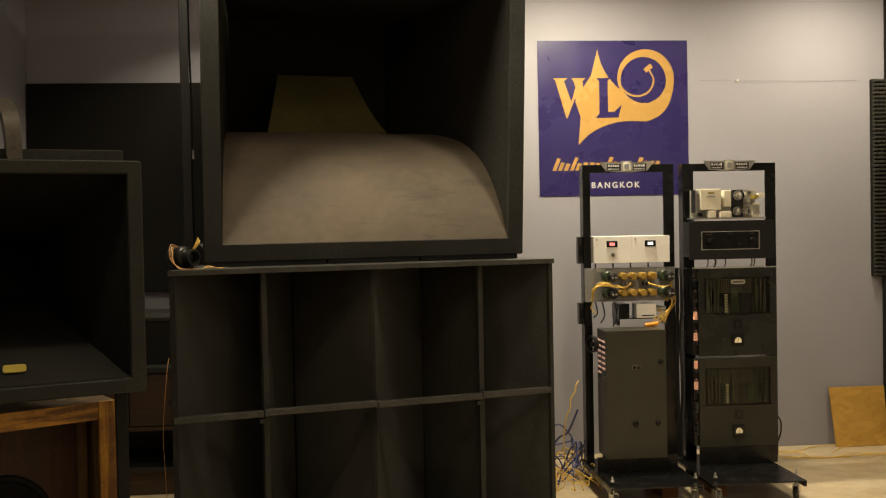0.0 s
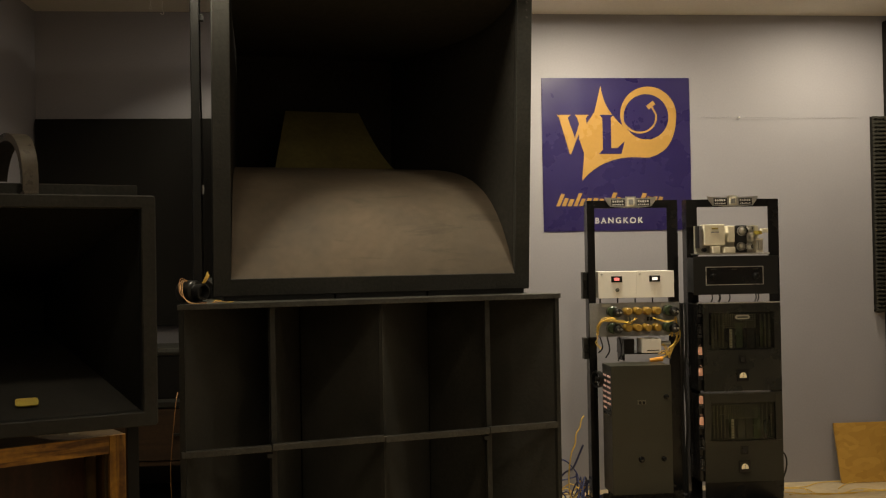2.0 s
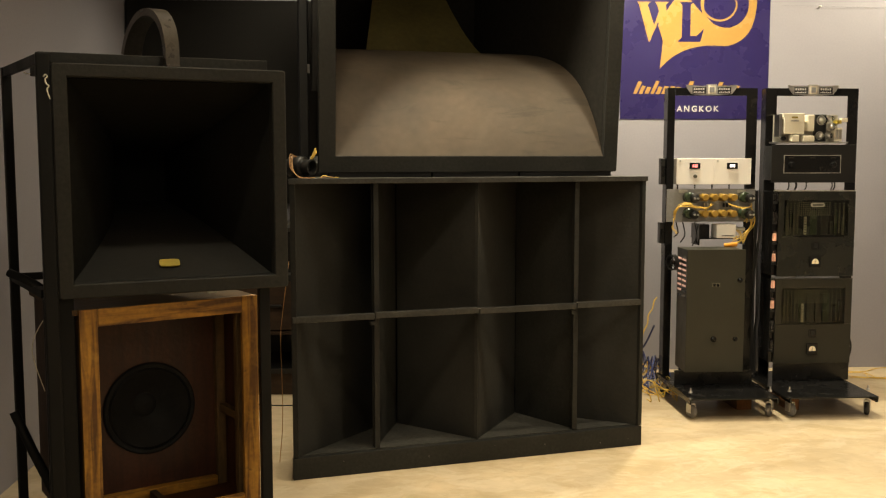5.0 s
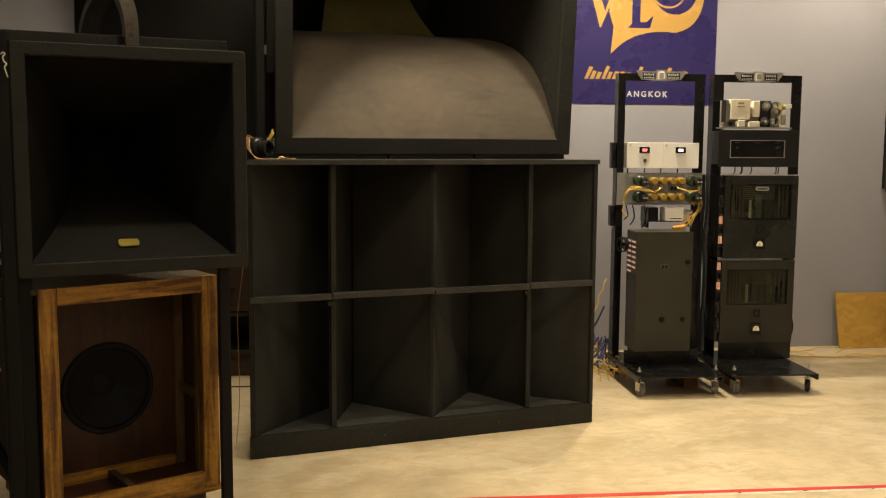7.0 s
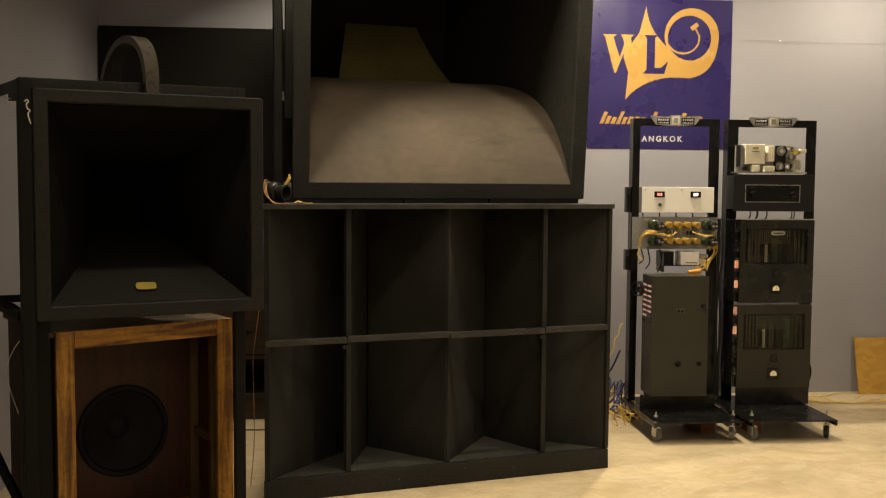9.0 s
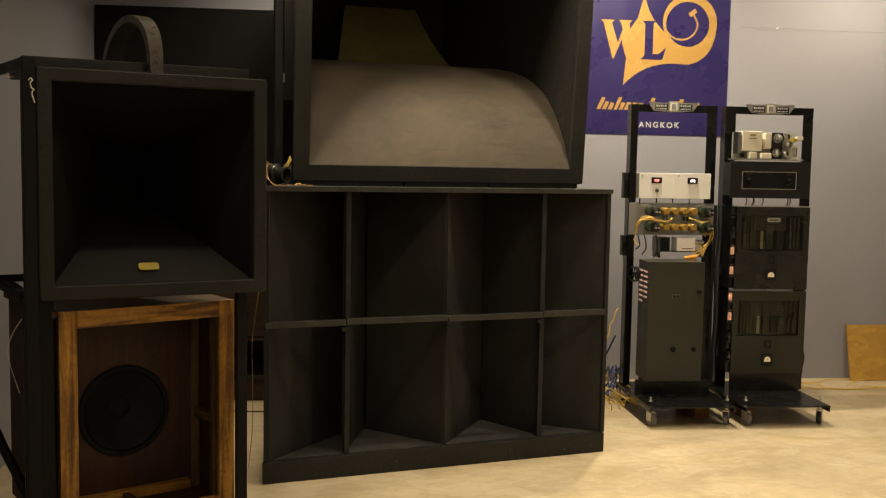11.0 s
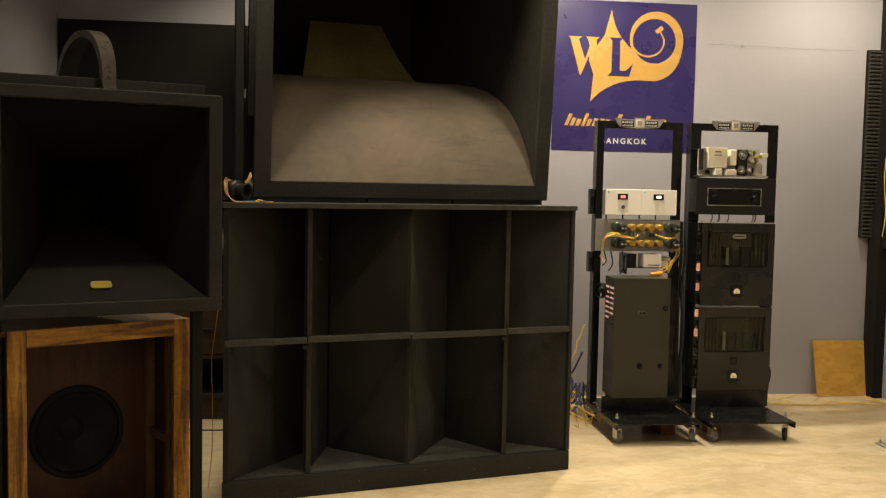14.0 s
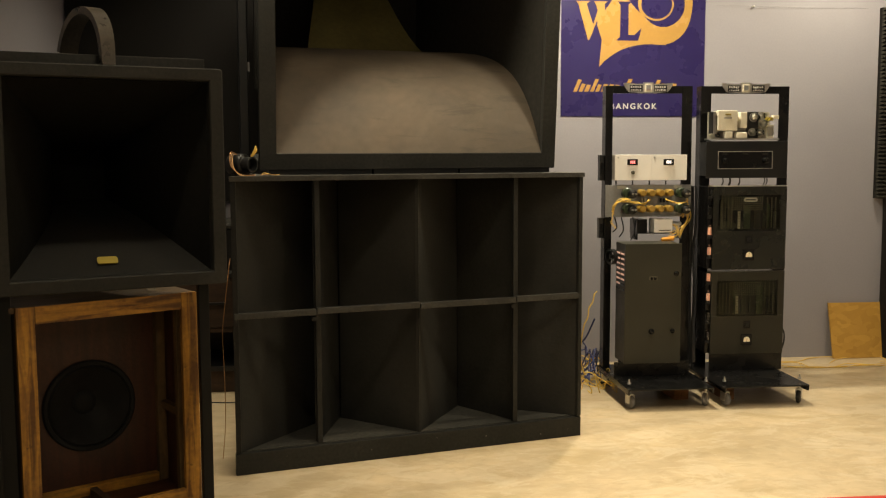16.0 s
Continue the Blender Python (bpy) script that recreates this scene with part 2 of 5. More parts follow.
def cloud(m, scale, warp, amount, color, lo=0.50, hi=0.68, stretch=(1.0, 1.6, 1.3)):
    """Lays a drifting stain of another colour into a material's base colour."""
    nt = m.node_tree
    bsdf = nt.nodes["Principled BSDF"]
    was = bsdf.inputs["Base Color"].links[0].from_socket
    co = nt.nodes.new("ShaderNodeTexCoord")
    mp = nt.nodes.new("ShaderNodeMapping")
    mp.inputs["Scale"].default_value = stretch
    n = nt.nodes.new("ShaderNodeTexNoise")
    n.inputs["Scale"].default_value, n.inputs["Detail"].default_value = scale, 8
    n.inputs["Roughness"].default_value, n.inputs["Distortion"].default_value = 0.62, warp
    nt.links.new(co.outputs["Object"], mp.inputs["Vector"])
    nt.links.new(mp.outputs[0], n.inputs["Vector"])
    r = nt.nodes.new("ShaderNodeMapRange")
    r.inputs["From Min"].default_value, r.inputs["From Max"].default_value = lo, hi
    r.inputs["To Max"].default_value = amount
    nt.links.new(n.outputs["Fac"], r.inputs["Value"])
    mix = nt.nodes.new("ShaderNodeMix")
    mix.data_type = "RGBA"
    nt.links.new(r.outputs[0], mix.inputs["Factor"])
    nt.links.new(was, mix.inputs["A"])
    mix.inputs["B"].default_value = (*color, 1)
    nt.links.new(mix.outputs["Result"], bsdf.inputs["Base Color"])


cloud(CONCRETE, 1.6, 1.6, 0.55, (0.34, 0.25, 0.12))
cloud(CONCRETE, 3.7, 2.2, 0.5, (0.57, 0.49, 0.34))
cloud(CONCRETE, 2.3, 0.7, 0.32, (0.60, 0.51, 0.37), 0.53, 0.56)
cloud(CONCRETE, 4.1, 1.4, 0.25, (0.36, 0.26, 0.145), 0.57, 0.60)
cloud(CONCRETE, 34.0, 0.4, 0.5, (0.20, 0.145, 0.085), 0.70, 0.75)
cloud(CONCRETE, 9.0, 1.0, 0.35, (0.33, 0.25, 0.14))
cloud(BLACK, 38.0, 0.5, 0.5, (0.12, 0.11, 0.095), 0.735, 0.77)
cloud(DUSTY, 26.0, 0.8, 0.6, (0.14, 0.13, 0.11), 0.71, 0.76)
cloud(BLACK, 2.2, 1.2, 0.35, (0.0065, 0.0063, 0.0052))
cloud(HORN, 1.7, 0.9, 0.55, (0.060, 0.048, 0.034))
cloud(HORN, 4.5, 0.9, 0.18, (0.13, 0.11, 0.08))
cloud(WOOD, 9.0, 0.8, 0.5, (0.36, 0.19, 0.03), 0.55, 0.72)
cloud(WOOD, 5.0, 0.8, 0.6, (0.10, 0.036, 0.008))
cloud(HORN, 7.0, 0.8, 0.45, (0.040, 0.033, 0.024), 0.56, 0.68, (0.5, 2.0, 2.2))
cloud(WOOD, 15.0, 0.6, 0.6, (0.045, 0.018, 0.004), 0.64, 0.70)
cloud(WALL, 0.9, 0.6, 0.25, (0.27, 0.255, 0.28))



# ---------------------------------------------------------------- mesh helpers
def box(bm, x0, x1, y0, y1, z0, z1, bevel=0.0, m=None):
    vs = [bm.verts.new((x, y, z)) for z in (z0, z1) for x, y in ((x0, y0), (x1, y0), (x1, y1), (x0, y1))]
    fs = [bm.faces.new([vs[i] for i in q]) for q in ((3, 2, 1, 0), (4, 5, 6, 7), (0, 1, 5, 4), (1, 2, 6, 5), (2, 3, 7, 6), (3, 0, 4, 7))]
    if m is not None:
        bmesh.ops.transform(bm, matrix=m, verts=vs)
    if bevel:
        es = {e for f in fs for e in f.edges}
        bmesh.ops.bevel(bm, geom=list(es), offset=bevel, segments=2, profile=0.6, affect="EDGES", clamp_overlap=True)
    return bm


def cyl(bm, r0, r1, h, m, seg=24, caps=True):
    """A cone or cylinder from z = 0 to h, laid by m."""
    bmesh.ops.create_cone(bm, cap_ends=caps, segments=seg, radius1=r0, radius2=r1, depth=h, matrix=m @ Matrix.Translation((0, 0, h / 2)))
    return bm


def lathe(bm, profile, m, seg=32):
    """Turns rows of (radius, height) round z."""
    rings = []
    for r, h in profile:
        rings.append([bm.verts.new(m @ Vector((r * math.cos(2 * math.pi * k / seg), r * math.sin(2 * math.pi * k / seg), h))) for k in range(seg)])
    for a, b in zip(rings, rings[1:]):
        for k in range(seg):
            bm.faces.new((a[k], a[(k + 1) % seg], b[(k + 1) % seg], b[k]))
    return bm


def prism(bm, outline, depth, m):
    """A flat outline in x and z with thickness towards -y."""
    front = [bm.verts.new(m @ Vector((x, -depth, z))) for x, z in outline]
    back = [bm.verts.new(m @ Vector((x, 0, z))) for x, z in outline]
    n = len(outline)
    bm.faces.new(front)
    bm.faces.new(back[::-1])
    for k in range(n):
        bm.faces.new((front[k], back[k], back[(k + 1) % n], front[(k + 1) % n]))
    return bm


def sheet(bm, rows, thick):
    """A curved board: a grid of points, given thickness along its normals."""
    vs = [[bm.verts.new(p) for p in row] for row in rows]
    fs = []
    for a, b in zip(vs, vs[1:]):
        for k in range(len(a) - 1):
            fs.append(bm.faces.new((a[k], a[k + 1], b[k + 1], b[k])))
    bm.normal_update()
    bmesh.ops.solidify(bm, geom=fs, thickness=thick)
    return bm


def tube(bm, pts, r, seg=8, smooth=True):
    """A round bar or cable along points, softened into a curve."""
    pts = [Vector(p) for p in pts]
    if smooth and len(pts) > 2:
        out = []
        ext = [2 * pts[0] - pts[1], *pts, 2 * pts[-1] - pts[-2]]
        for a, b, c, d in zip(ext, ext[1:], ext[2:], ext[3:]):
            for k in range(6):
                t = k / 6
                out.append(0.5 * (2 * b + (c - a) * t + (2 * a - 5 * b + 4 * c - d) * t * t + (3 * b - a - 3 * c + d) * t ** 3))
        pts = out + [pts[-1]]
    rings, side = [], None
    for i, p in enumerate(pts):
        d = (pts[min(i + 1, len(pts) - 1)] - pts[max(i - 1, 0)]).normalized()
        if side is None:
            side = d.orthogonal().normalized()
        side = (side - d * side.dot(d)).normalized()
        up = d.cross(side)
        rings.append([bm.verts.new(p + r * (math.cos(2 * math.pi * k / seg) * side + math.sin(2 * math.pi * k / seg) * up)) for k in range(seg)])
    for a, b in zip(rings, rings[1:]):
        for k in range(seg):
            bm.faces.new((a[k], a[(k + 1) % seg], b[(k + 1) % seg], b[k]))
    bm.faces.new(rings[0][::-1])
    bm.faces.new(rings[-1])
    return bm


def finish(name, bm, material, smooth=None):
    bmesh.ops.recalc_face_normals(bm, faces=bm.faces)
    uv = bm.loops.layers.uv.new("grain")
    lo = [min((v.co[i] for v in bm.verts), default=0) for i in range(3)]
    hi = [max((v.co[i] for v in bm.verts), default=0) for i in range(3)]
    long_axis = max(range(3), key=lambda i: hi[i] - lo[i])
    for f in bm.faces:
        drop = max(range(3), key=lambda i: abs(f.normal[i]))
        rest = [i for i in range(3) if i != drop]
        if long_axis in rest:
            rest = [i for i in rest if i != long_axis] + [long_axis]
        for lp in f.loops:
            lp[uv].uv = (lp.vert.co[rest[0]] + 0.37 * drop, lp.vert.co[rest[1]] / 12)
    me = bpy.data.meshes.new(name)
    bm.to_mesh(me)
    bm.free()
    me.materials.append(material)
    if smooth is not None:
        me.set_sharp_from_angle(angle=radians(smooth))
        for poly in me.polygons:
            poly.use_smooth = True
    return new(name, me)


def part(name, bm, material, parent, label="", smooth=None):
    ob = finish(name, bm, material, smooth)
    ob.parent = parent
    if label:
        ob["label"] = label
    return ob


def thing(name, m, label, category, group="", kind=""):
    ob = new(name)
    ob.empty_display_size = 0.1
    ob.matrix_basis = m
    return tagged(ob, label, category, group, kind)


def boxed(name, material, parent, x0, x1, y0, y1, z0, z1, bevel=0.002, label="", m=None):
    return part(name, box(bmesh.new(), x0, x1, y0, y1, z0, z1, bevel, m), material, parent, label)


def text_mesh(body, size, spacing=1.0):
    cu = bpy.data.curves.new("letters", "FONT")
    cu.body, cu.size, cu.extrude, cu.space_character = body, size, 0.0006, spacing
    cu.offset = 0.0012
    cu.align_x, cu.align_y = "CENTER", "CENTER"
    tmp = new("letters", cu)
    dg = bpy.context.evaluated_depsgraph_get()
    me = bpy.data.meshes.new_from_object(tmp.evaluated_get(dg))
    bpy.data.objects.remove(tmp)
    return me


TURN_FRONT = pose(0, 0, 0, 90, 0, 0)  # lays a z axis towards -y


# ---------------------------------------------------------------- the room
X0, X1, Y0, Y1 = -2.11, 3.29, -3.4, 6.40


def structure(name, bm, material, label):
    return tagged(finish(name, bm, material), label, name.split("_")[0], kind="structure")


structure("floor", box(bmesh.new(), X0 - 0.15, X1 + 0.15, Y0 - 0.15, Y1 + 0.15, -0.12, 0), CONCRETE, "beige polished concrete floor with cloudy stains")
structure("ceiling", box(bmesh.new(), X0 - 0.15, X1 + 0.15, Y0 - 0.15, Y1 + 0.15, CEILING, CEILING + 0.12), CEIL, "plain cream painted ceiling")
structure("wall_north", box(bmesh.new(), X0, X1, Y1, Y1 + 0.15, 0, CEILING), WALL, "grey painted plaster wall")
structure("wall_south", box(bmesh.new(), X0, X1, Y0 - 0.15, Y0, 0, CEILING), WALL, "plain grey painted wall")
structure("wall_west", box(bmesh.new(), X0 - 0.15, X0, Y0 - 0.15, Y1 + 0.15, 0, CEILING), WALL, "grey painted plaster wall in shade")
structure("wall_east", box(bmesh.new(), X1, X1 + 0.15, Y0 - 0.15, Y1 + 0.15, 0, CEILING), WALL, "grey painted wall behind black panels")


def downlight(x, y, watts, beam_angle, aim=None):
    lamp_ob = thing("ceiling_downlight", pose(x, y, CEILING), "round recessed ceiling downlight with white rim, lit warm, some added out of view", "ceiling lamp", "ceiling downlights")
    rim = lathe(bmesh.new(), [(0.062, -0.001), (0.064, -0.008), (0.082, -0.006), (0.086, 0.0)], Matrix(), 40)
    part("rim", rim, WHITE, lamp_ob, smooth=40)
    face = lathe(bmesh.new(), [(0.061, -0.002), (0.056, -0.012), (0.040, -0.019), (0.020, -0.0225), (0.0001, -0.0235)], Matrix(), 32)
    part("diffuser", face, LAMP_GLOW, lamp_ob, "glowing frosted dome", smooth=60)
    data = bpy.data.lights.new("downlight_beam", "AREA")
    data.energy, data.color, data.shape, data.size = watts, WARM, "DISK", 0.11
    data.spread = radians(beam_angle)
    beam = new("downlight_beam", data)
    beam.matrix_basis = look((x, y, CEILING - 0.075), aim) if aim else pose(x, y, CEILING - 0.026)


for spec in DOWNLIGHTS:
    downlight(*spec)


def absorber(name, m, w, h, d, label, cell=0.05, bumps=True):
    """A foam panel with pyramid cells on its front (-y)."""
    panel = thing(name, m, label, "absorber")
    boxed("backing", BLACK_WALL, panel, 0, w, -d * 0.5, 0, 0, h, 0.003)
    if not bumps:
        n = max(1, round(w / 3.0))
        for k in range(n):
            boxed("cloth_panel", BLACK_WALL, panel, k * w / n + 0.001, (k + 1) * w / n - 0.001, -d, -d * 0.5 - 0.0005, 0.001, h - 0.001, 0.004)
    if bumps:
        bm = bmesh.new()
        nx, nz = max(1, round(w / cell)), max(1, round(h / cell))
        for i in range(nx):
            for k in range(nz):
                a, b, c, e = i * w / nx, (i + 1) * w / nx, k * h / nz, (k + 1) * h / nz
                base = [bm.verts.new(p) for p in ((a, -d * 0.5 - 0.001, c), (b, -d * 0.5 - 0.001, c), (b, -d * 0.5 - 0.001, e), (a, -d * 0.5 - 0.001, e))]
                tip = bm.verts.new(((a + b) / 2, -d, (c + e) / 2))
                for q in range(4):
                    bm.faces.new((base[q], base[(q + 1) % 4], tip))
        tagged(part("foam_surface", bm, FOAM, panel, "rows of foam pyramids"), kind="stuff")
    return panel


absorber("felt_absorber", pose(X0 + 0.01, Y1 - 0.002, 1.10), 2.42, 1.255, 0.05, "wide black felt absorber panel on the grey wall", bumps=False)
absorber("acoustic_foam_panel", pose(3.15, Y1 - 0.002, 1.085), 0.13, 1.268, 0.07, "charcoal pyramid foam panel fixed to the grey wall", 0.026)
absorber("felt_absorber", pose(3.213, 6.375, 0.001), X1 - 3.215, 1.31, 0.135, "thick black felt panel standing against the wall", bumps=False)
absorber("felt_absorber", pose(X1 - 0.002, Y1 - 0.02, 1.02, 0, 0, -90), 1.9, 1.95, 0.05, "tall black felt panel on the side wall", bumps=False)


def cable_post():
    p = thing("steel_post", pose(2.645, 5.07, 0), "tall black steel post bolted to the floor by a plate", "post")
    boxed("tube", STEEL, p, -0.02, 0.02, -0.02, 0.02, 0.0085, 2.93, 0.003)
    boxed("base_plate", DULLPLATE, p, -0.075, 0.075, -0.055, 0.055, 0.0005, 0.008, 0.001, "scuffed steel plate")
    boxed("collar", STEEL, p, -0.027, 0.027, -0.027, 0.027, 2.56, 2.66, 0.004)
    for x in (-0.055, 0.055):
        for y in (-0.038, 0.038):
            part("bolt", lathe(bmesh.new(), [(0.0001, 0.020), (0.006, 0.020), (0.006, 0.010), (0.010, 0.010), (0.010, 0.0)], pose(x, y, 0.0082), 12), ZINC, p, smooth=40)


cable_post()


# printed banner with a horn emblem
def banner():
    w, h = 0.96, 0.972
    b = thing("wall_banner", pose(0.985, Y1 - 0.001, 1.636), "navy blue laminated banner with gold horn emblem", "banner")
    boxed("sheet", NAVY, b, 0, w, -0.004, 0, 0, h, 0.0)
    s = w / 262.0

    def flat(name, pts, material, lift=0.0055, label=""):
        bm = bmesh.new()
        face = bm.faces.new([bm.verts.new((x * s, -lift, h - y * s)) for x, y in pts])
        bm.normal_update()
        bmesh.ops.triangulate(bm, faces=[face])
        bm.normal_update()
        for f in bm.faces:
            if f.normal.y > 0:
                f.normal_flip()
        return part(name, bm, material, b, label)

    def arc(cx, cy, r, a0, a1, n, r1=None):
        r1 = r if r1 is None else r1
        return [(cx + (r + (r1 - r) * k / n) * math.cos(radians(a0 + (a1 - a0) * k / n)), cy - (r + (r1 - r) * k / n) * math.sin(radians(a0 + (a1 - a0) * k / n))) for k in range(n + 1)]

    def bend(p, q, c, n=10):
        return [tuple((1 - k / n) ** 2 * p[i] + 2 * k / n * (1 - k / n) * c[i] + (k / n) ** 2 * q[i] for i in (0, 1)) for k in range(n)]

    # crescent bell of the horn
    ring = arc(187, 65, 48.5, 215, -8, 40, 51) + bend((237.5, 73), (188, 138.5), (233, 130)) + bend((188, 138.5), (160, 105), (168, 132), 6) + bend((160, 105), (196, 107), (180, 110), 6) + arc(184, 68, 39.5, -72, 214, 44, 40)
    flat("bell", ring, GOLD, 0.0055, "gold crescent shape")
    flat("flare", bend((104, 14), (150, 90), (108, 58)) + bend((150, 90), (196, 108), (172, 108)) + [(200, 120), (190, 138.8)] + bend((180, 139), (60, 190), (100, 131)) + [(73, 131), (64, 104), (82, 74), (92, 60)], GOLD, 0.006, "gold pointed flare shape")
    flat("disc", arc(184, 68, 39.5, 0, 351, 39), NAVY, 0.0061, "navy round field")
    tube_in = arc(176, 64, 37, 205, 360, 30, 27)
    tube_out = arc(176, 64, 33.5, 205, 360, 30, 24)
    flat("coil", tube_in + [(194, 47), (191, 48)] + tube_out[::-1], GOLD, 0.0068, "thin gold coil line")
    flat("mouthpiece", [(184, 49), (196, 40), (201, 46), (189, 55)], GOLD, 0.0072)
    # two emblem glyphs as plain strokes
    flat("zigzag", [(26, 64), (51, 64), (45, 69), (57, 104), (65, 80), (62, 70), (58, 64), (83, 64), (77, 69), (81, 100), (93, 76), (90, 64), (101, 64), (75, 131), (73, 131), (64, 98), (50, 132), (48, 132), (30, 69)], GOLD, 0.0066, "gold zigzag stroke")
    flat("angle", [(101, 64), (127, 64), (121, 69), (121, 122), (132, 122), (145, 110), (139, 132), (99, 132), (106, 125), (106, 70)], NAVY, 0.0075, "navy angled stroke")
    # script line as plain slanted bars
    x = 22.0
    rnd = random.Random(3)
    for k in range(17):
        wd, top = rnd.uniform(8, 10), rnd.uniform(9, 12) + (6 if k in (0, 3, 8, 13) else 0)
        if k == 8:
            x += 8
        top *= 1.25
        flat("script_bar", [(x, 222), (x + wd * 0.78, 222), (x + wd * 0.78 + top * 0.45, 222 - top), (x + top * 0.45, 222 - top - 1)], GOLD, 0.0055)
        x += wd + 1.4
    me = text_mesh("BANGKOK", 0.0505, 1.42)
    me.materials.clear()
    me.materials.append(WHITE_PRINT)
    t = new("lettering", me)
    t.parent = b
    t["label"] = "white capital letters BANGKOK"
    t.matrix_basis = pose(0.484, -0.006, 0.063, 90, 0, 0)
    return b


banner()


# leaning strand board
def strand_board():
    b = thing("strand_board", pose(2.865, Y1 - 0.075, 0.0, -9, 0, 0), "offcut of strand board leaning against the wall", "board")
    bm = box(bmesh.new(), 0, 0.40, -0.016, 0, 0, 0.378, 0.001)
    for v in bm.verts:
        if v.co.x < 0.2 and v.co.z > 0.2:
            v.co.x -= 0.02
    part("panel", bm, OSB, b)


strand_board()


# ---------------------------------------------------------------- the large speaker
def board(bm, a, b, z0, z1, thick):
    """An upright board between two plan points, with its thickness to the left of a to b."""
    a, b = Vector((*a, 0)), Vector((*b, 0))
    n = Vector((-(b - a).y, (b - a).x, 0)).normalized() * thick
    ps = [a, b, b + n, a + n]
    lo = [bm.verts.new((p.x, p.y, z0)) for p in ps]
    hi = [bm.verts.new((p.x, p.y, z1)) for p in ps]
    bm.faces.new(lo[::-1])
    bm.faces.new(hi)
    for k in range(4):
        bm.faces.new((lo[k], lo[(k + 1) % 4], hi[(k + 1) % 4], hi[k]))
    return bm


def slab(outline, z0, z1):
    """A flat board of any outline."""
    bm = bmesh.new()
    lo = [bm.verts.new((x, y, z0)) for x, y in outline]
    hi = [bm.verts.new((x, y, z1)) for x, y in outline]
    bm.faces.new(lo[::-1])
    bm.faces.new(hi)
    for k in range(len(outline)):
        n = (k + 1) % len(outline)
        bm.faces.new((lo[k], lo[n], hi[n], hi[k]))
    bmesh.ops.bevel(bm, geom=list(bm.edges), offset=0.002, segments=2, profile=0.6, affect="EDGES")
    return bm


BIN_W, BIN_H, BIN_D = 1.692, 1.303, 0.80
BIN = pose(-0.912, 4.305, 0, 0, 0, 14.87)


def bass_bin():
    b = thing("bass_bin", BIN, "large black painted plywood bass bin with folded chambers", "speaker")
    part("top_board", slab([(-0.006, -0.008), (BIN_W + 0.006, -0.008), (BIN_W - 0.24, BIN_D), (0.24, BIN_D)], BIN_H - 0.022, BIN_H), BLACK_WORN, b)
    boxed("plinth", BLACK, b, 0, BIN_W, 0, 0.03, 0, 0.096, 0.003)
    part("bottom_board", slab([(0.014, 0.032), (BIN_W - 0.014, 0.032), (BIN_W - 0.242, BIN_D - 0.002), (0.242, BIN_D - 0.002)], 0.070, 0.100), DUSTY, b, "dusty black board")
    part("side_panel", board(bmesh.new(), (0.0, 0.002), (0.235, BIN_D), 0.1005, BIN_H - 0.0225, -0.022), BLACK, b)
    part("side_panel", board(bmesh.new(), (BIN_W, 0.002), (BIN_W - 0.235, BIN_D), 0.1005, BIN_H - 0.0225, 0.022), BLACK, b)
    boxed("back_panel", BLACK_IN, b, 0.262, BIN_W - 0.262, BIN_D - 0.03, BIN_D - 0.002, 0.101, BIN_H - 0.023, 0.001)
    part("base_skirt", board(bmesh.new(), (0.010, 0.032), (0.235, BIN_D), 0.0, 0.0695, -0.022), BLACK, b)
    part("base_skirt", board(bmesh.new(), (BIN_W - 0.010, 0.032), (BIN_W - 0.235, BIN_D), 0.0, 0.0695, 0.022), BLACK, b)
    # shelf in four lengths, joints a little uneven
    stops = [0.002, 0.366, 0.852, 1.338, BIN_W - 0.014]
    for k in range(4):
        dz = (0.0, 0.003, -0.001, 0.002)[k]
        boxed("front_rail", BLACK_WORN, b, stops[k] + 0.0015, stops[k + 1] - 0.0015, -0.004, 0.022, 0.687 + dz, 0.715 + dz, 0.004, "worn black cross rail")
    for z0, z1 in ((0.101, BIN_H - 0.0225),):
        deep = 0.40
        for name, p, q, th in (("baffle", (0.021, 0.008), (0.535, deep + 0.028), 0.018), ("divider", (0.382, 0.05), (0.570, deep + 0.006), 0.018),
                               ("baffle", (0.575, deep), (0.852, 0.024), 0.016), ("baffle", (0.853, 0.024), (1.19, deep), 0.016),
                               ("divider", (1.345, 0.05), (1.196, deep + 0.006), -0.018), ("baffle", (BIN_W - 0.021, 0.008), (1.225, deep + 0.022), -0.018)):
            part(name, board(bmesh.new(), p, q, z0, z1, th), BLACK_IN if name == "baffle" else BLACK, b)
        for x in (0.366, 1.331):
            boxed("divider_edge", BLACK, b, x + 0.002, x + 0.026, 0.024, 0.05, z0, z1, 0.003)
    rnd = random.Random(21)
    for x in (0.22, 0.61, 0.93, 1.18, 1.47, 1.62):
        s = rnd.uniform(0.002, 0.0045)
        z = rnd.uniform(0.012, 0.085)
        boxed("chip_and_glint", RUBBER, b, x, x + s, -0.0008, -0.0002, z, z + s * 1.3, 0.0, "tiny pale fleck: paint chip on plinth, glint on rail")
    # pale sliver modelled in place of a white glint at the rail joint
    for x, z in ((0.852, 0.7135),):
        boxed("chip_and_glint", RUBBER, b, x - 0.006, x + 0.006, -0.0050, -0.0042, z - 0.003, z + 0.001, 0.0, "tiny pale fleck: paint chip on plinth, glint on rail")
    for x in (0.36, 1.325):
        boxed("cleat", BLACK, b, x - 0.012, x + 0.012, 0.004, 0.03, 0.66, 0.679, 0.001)
    return b


bass_bin()

HORN_W = 1.430
HORN_PLACE = pose(-0.778, 4.519, 1.3244, 0, 0, 14.04)
HORN_LEAN = 4.02


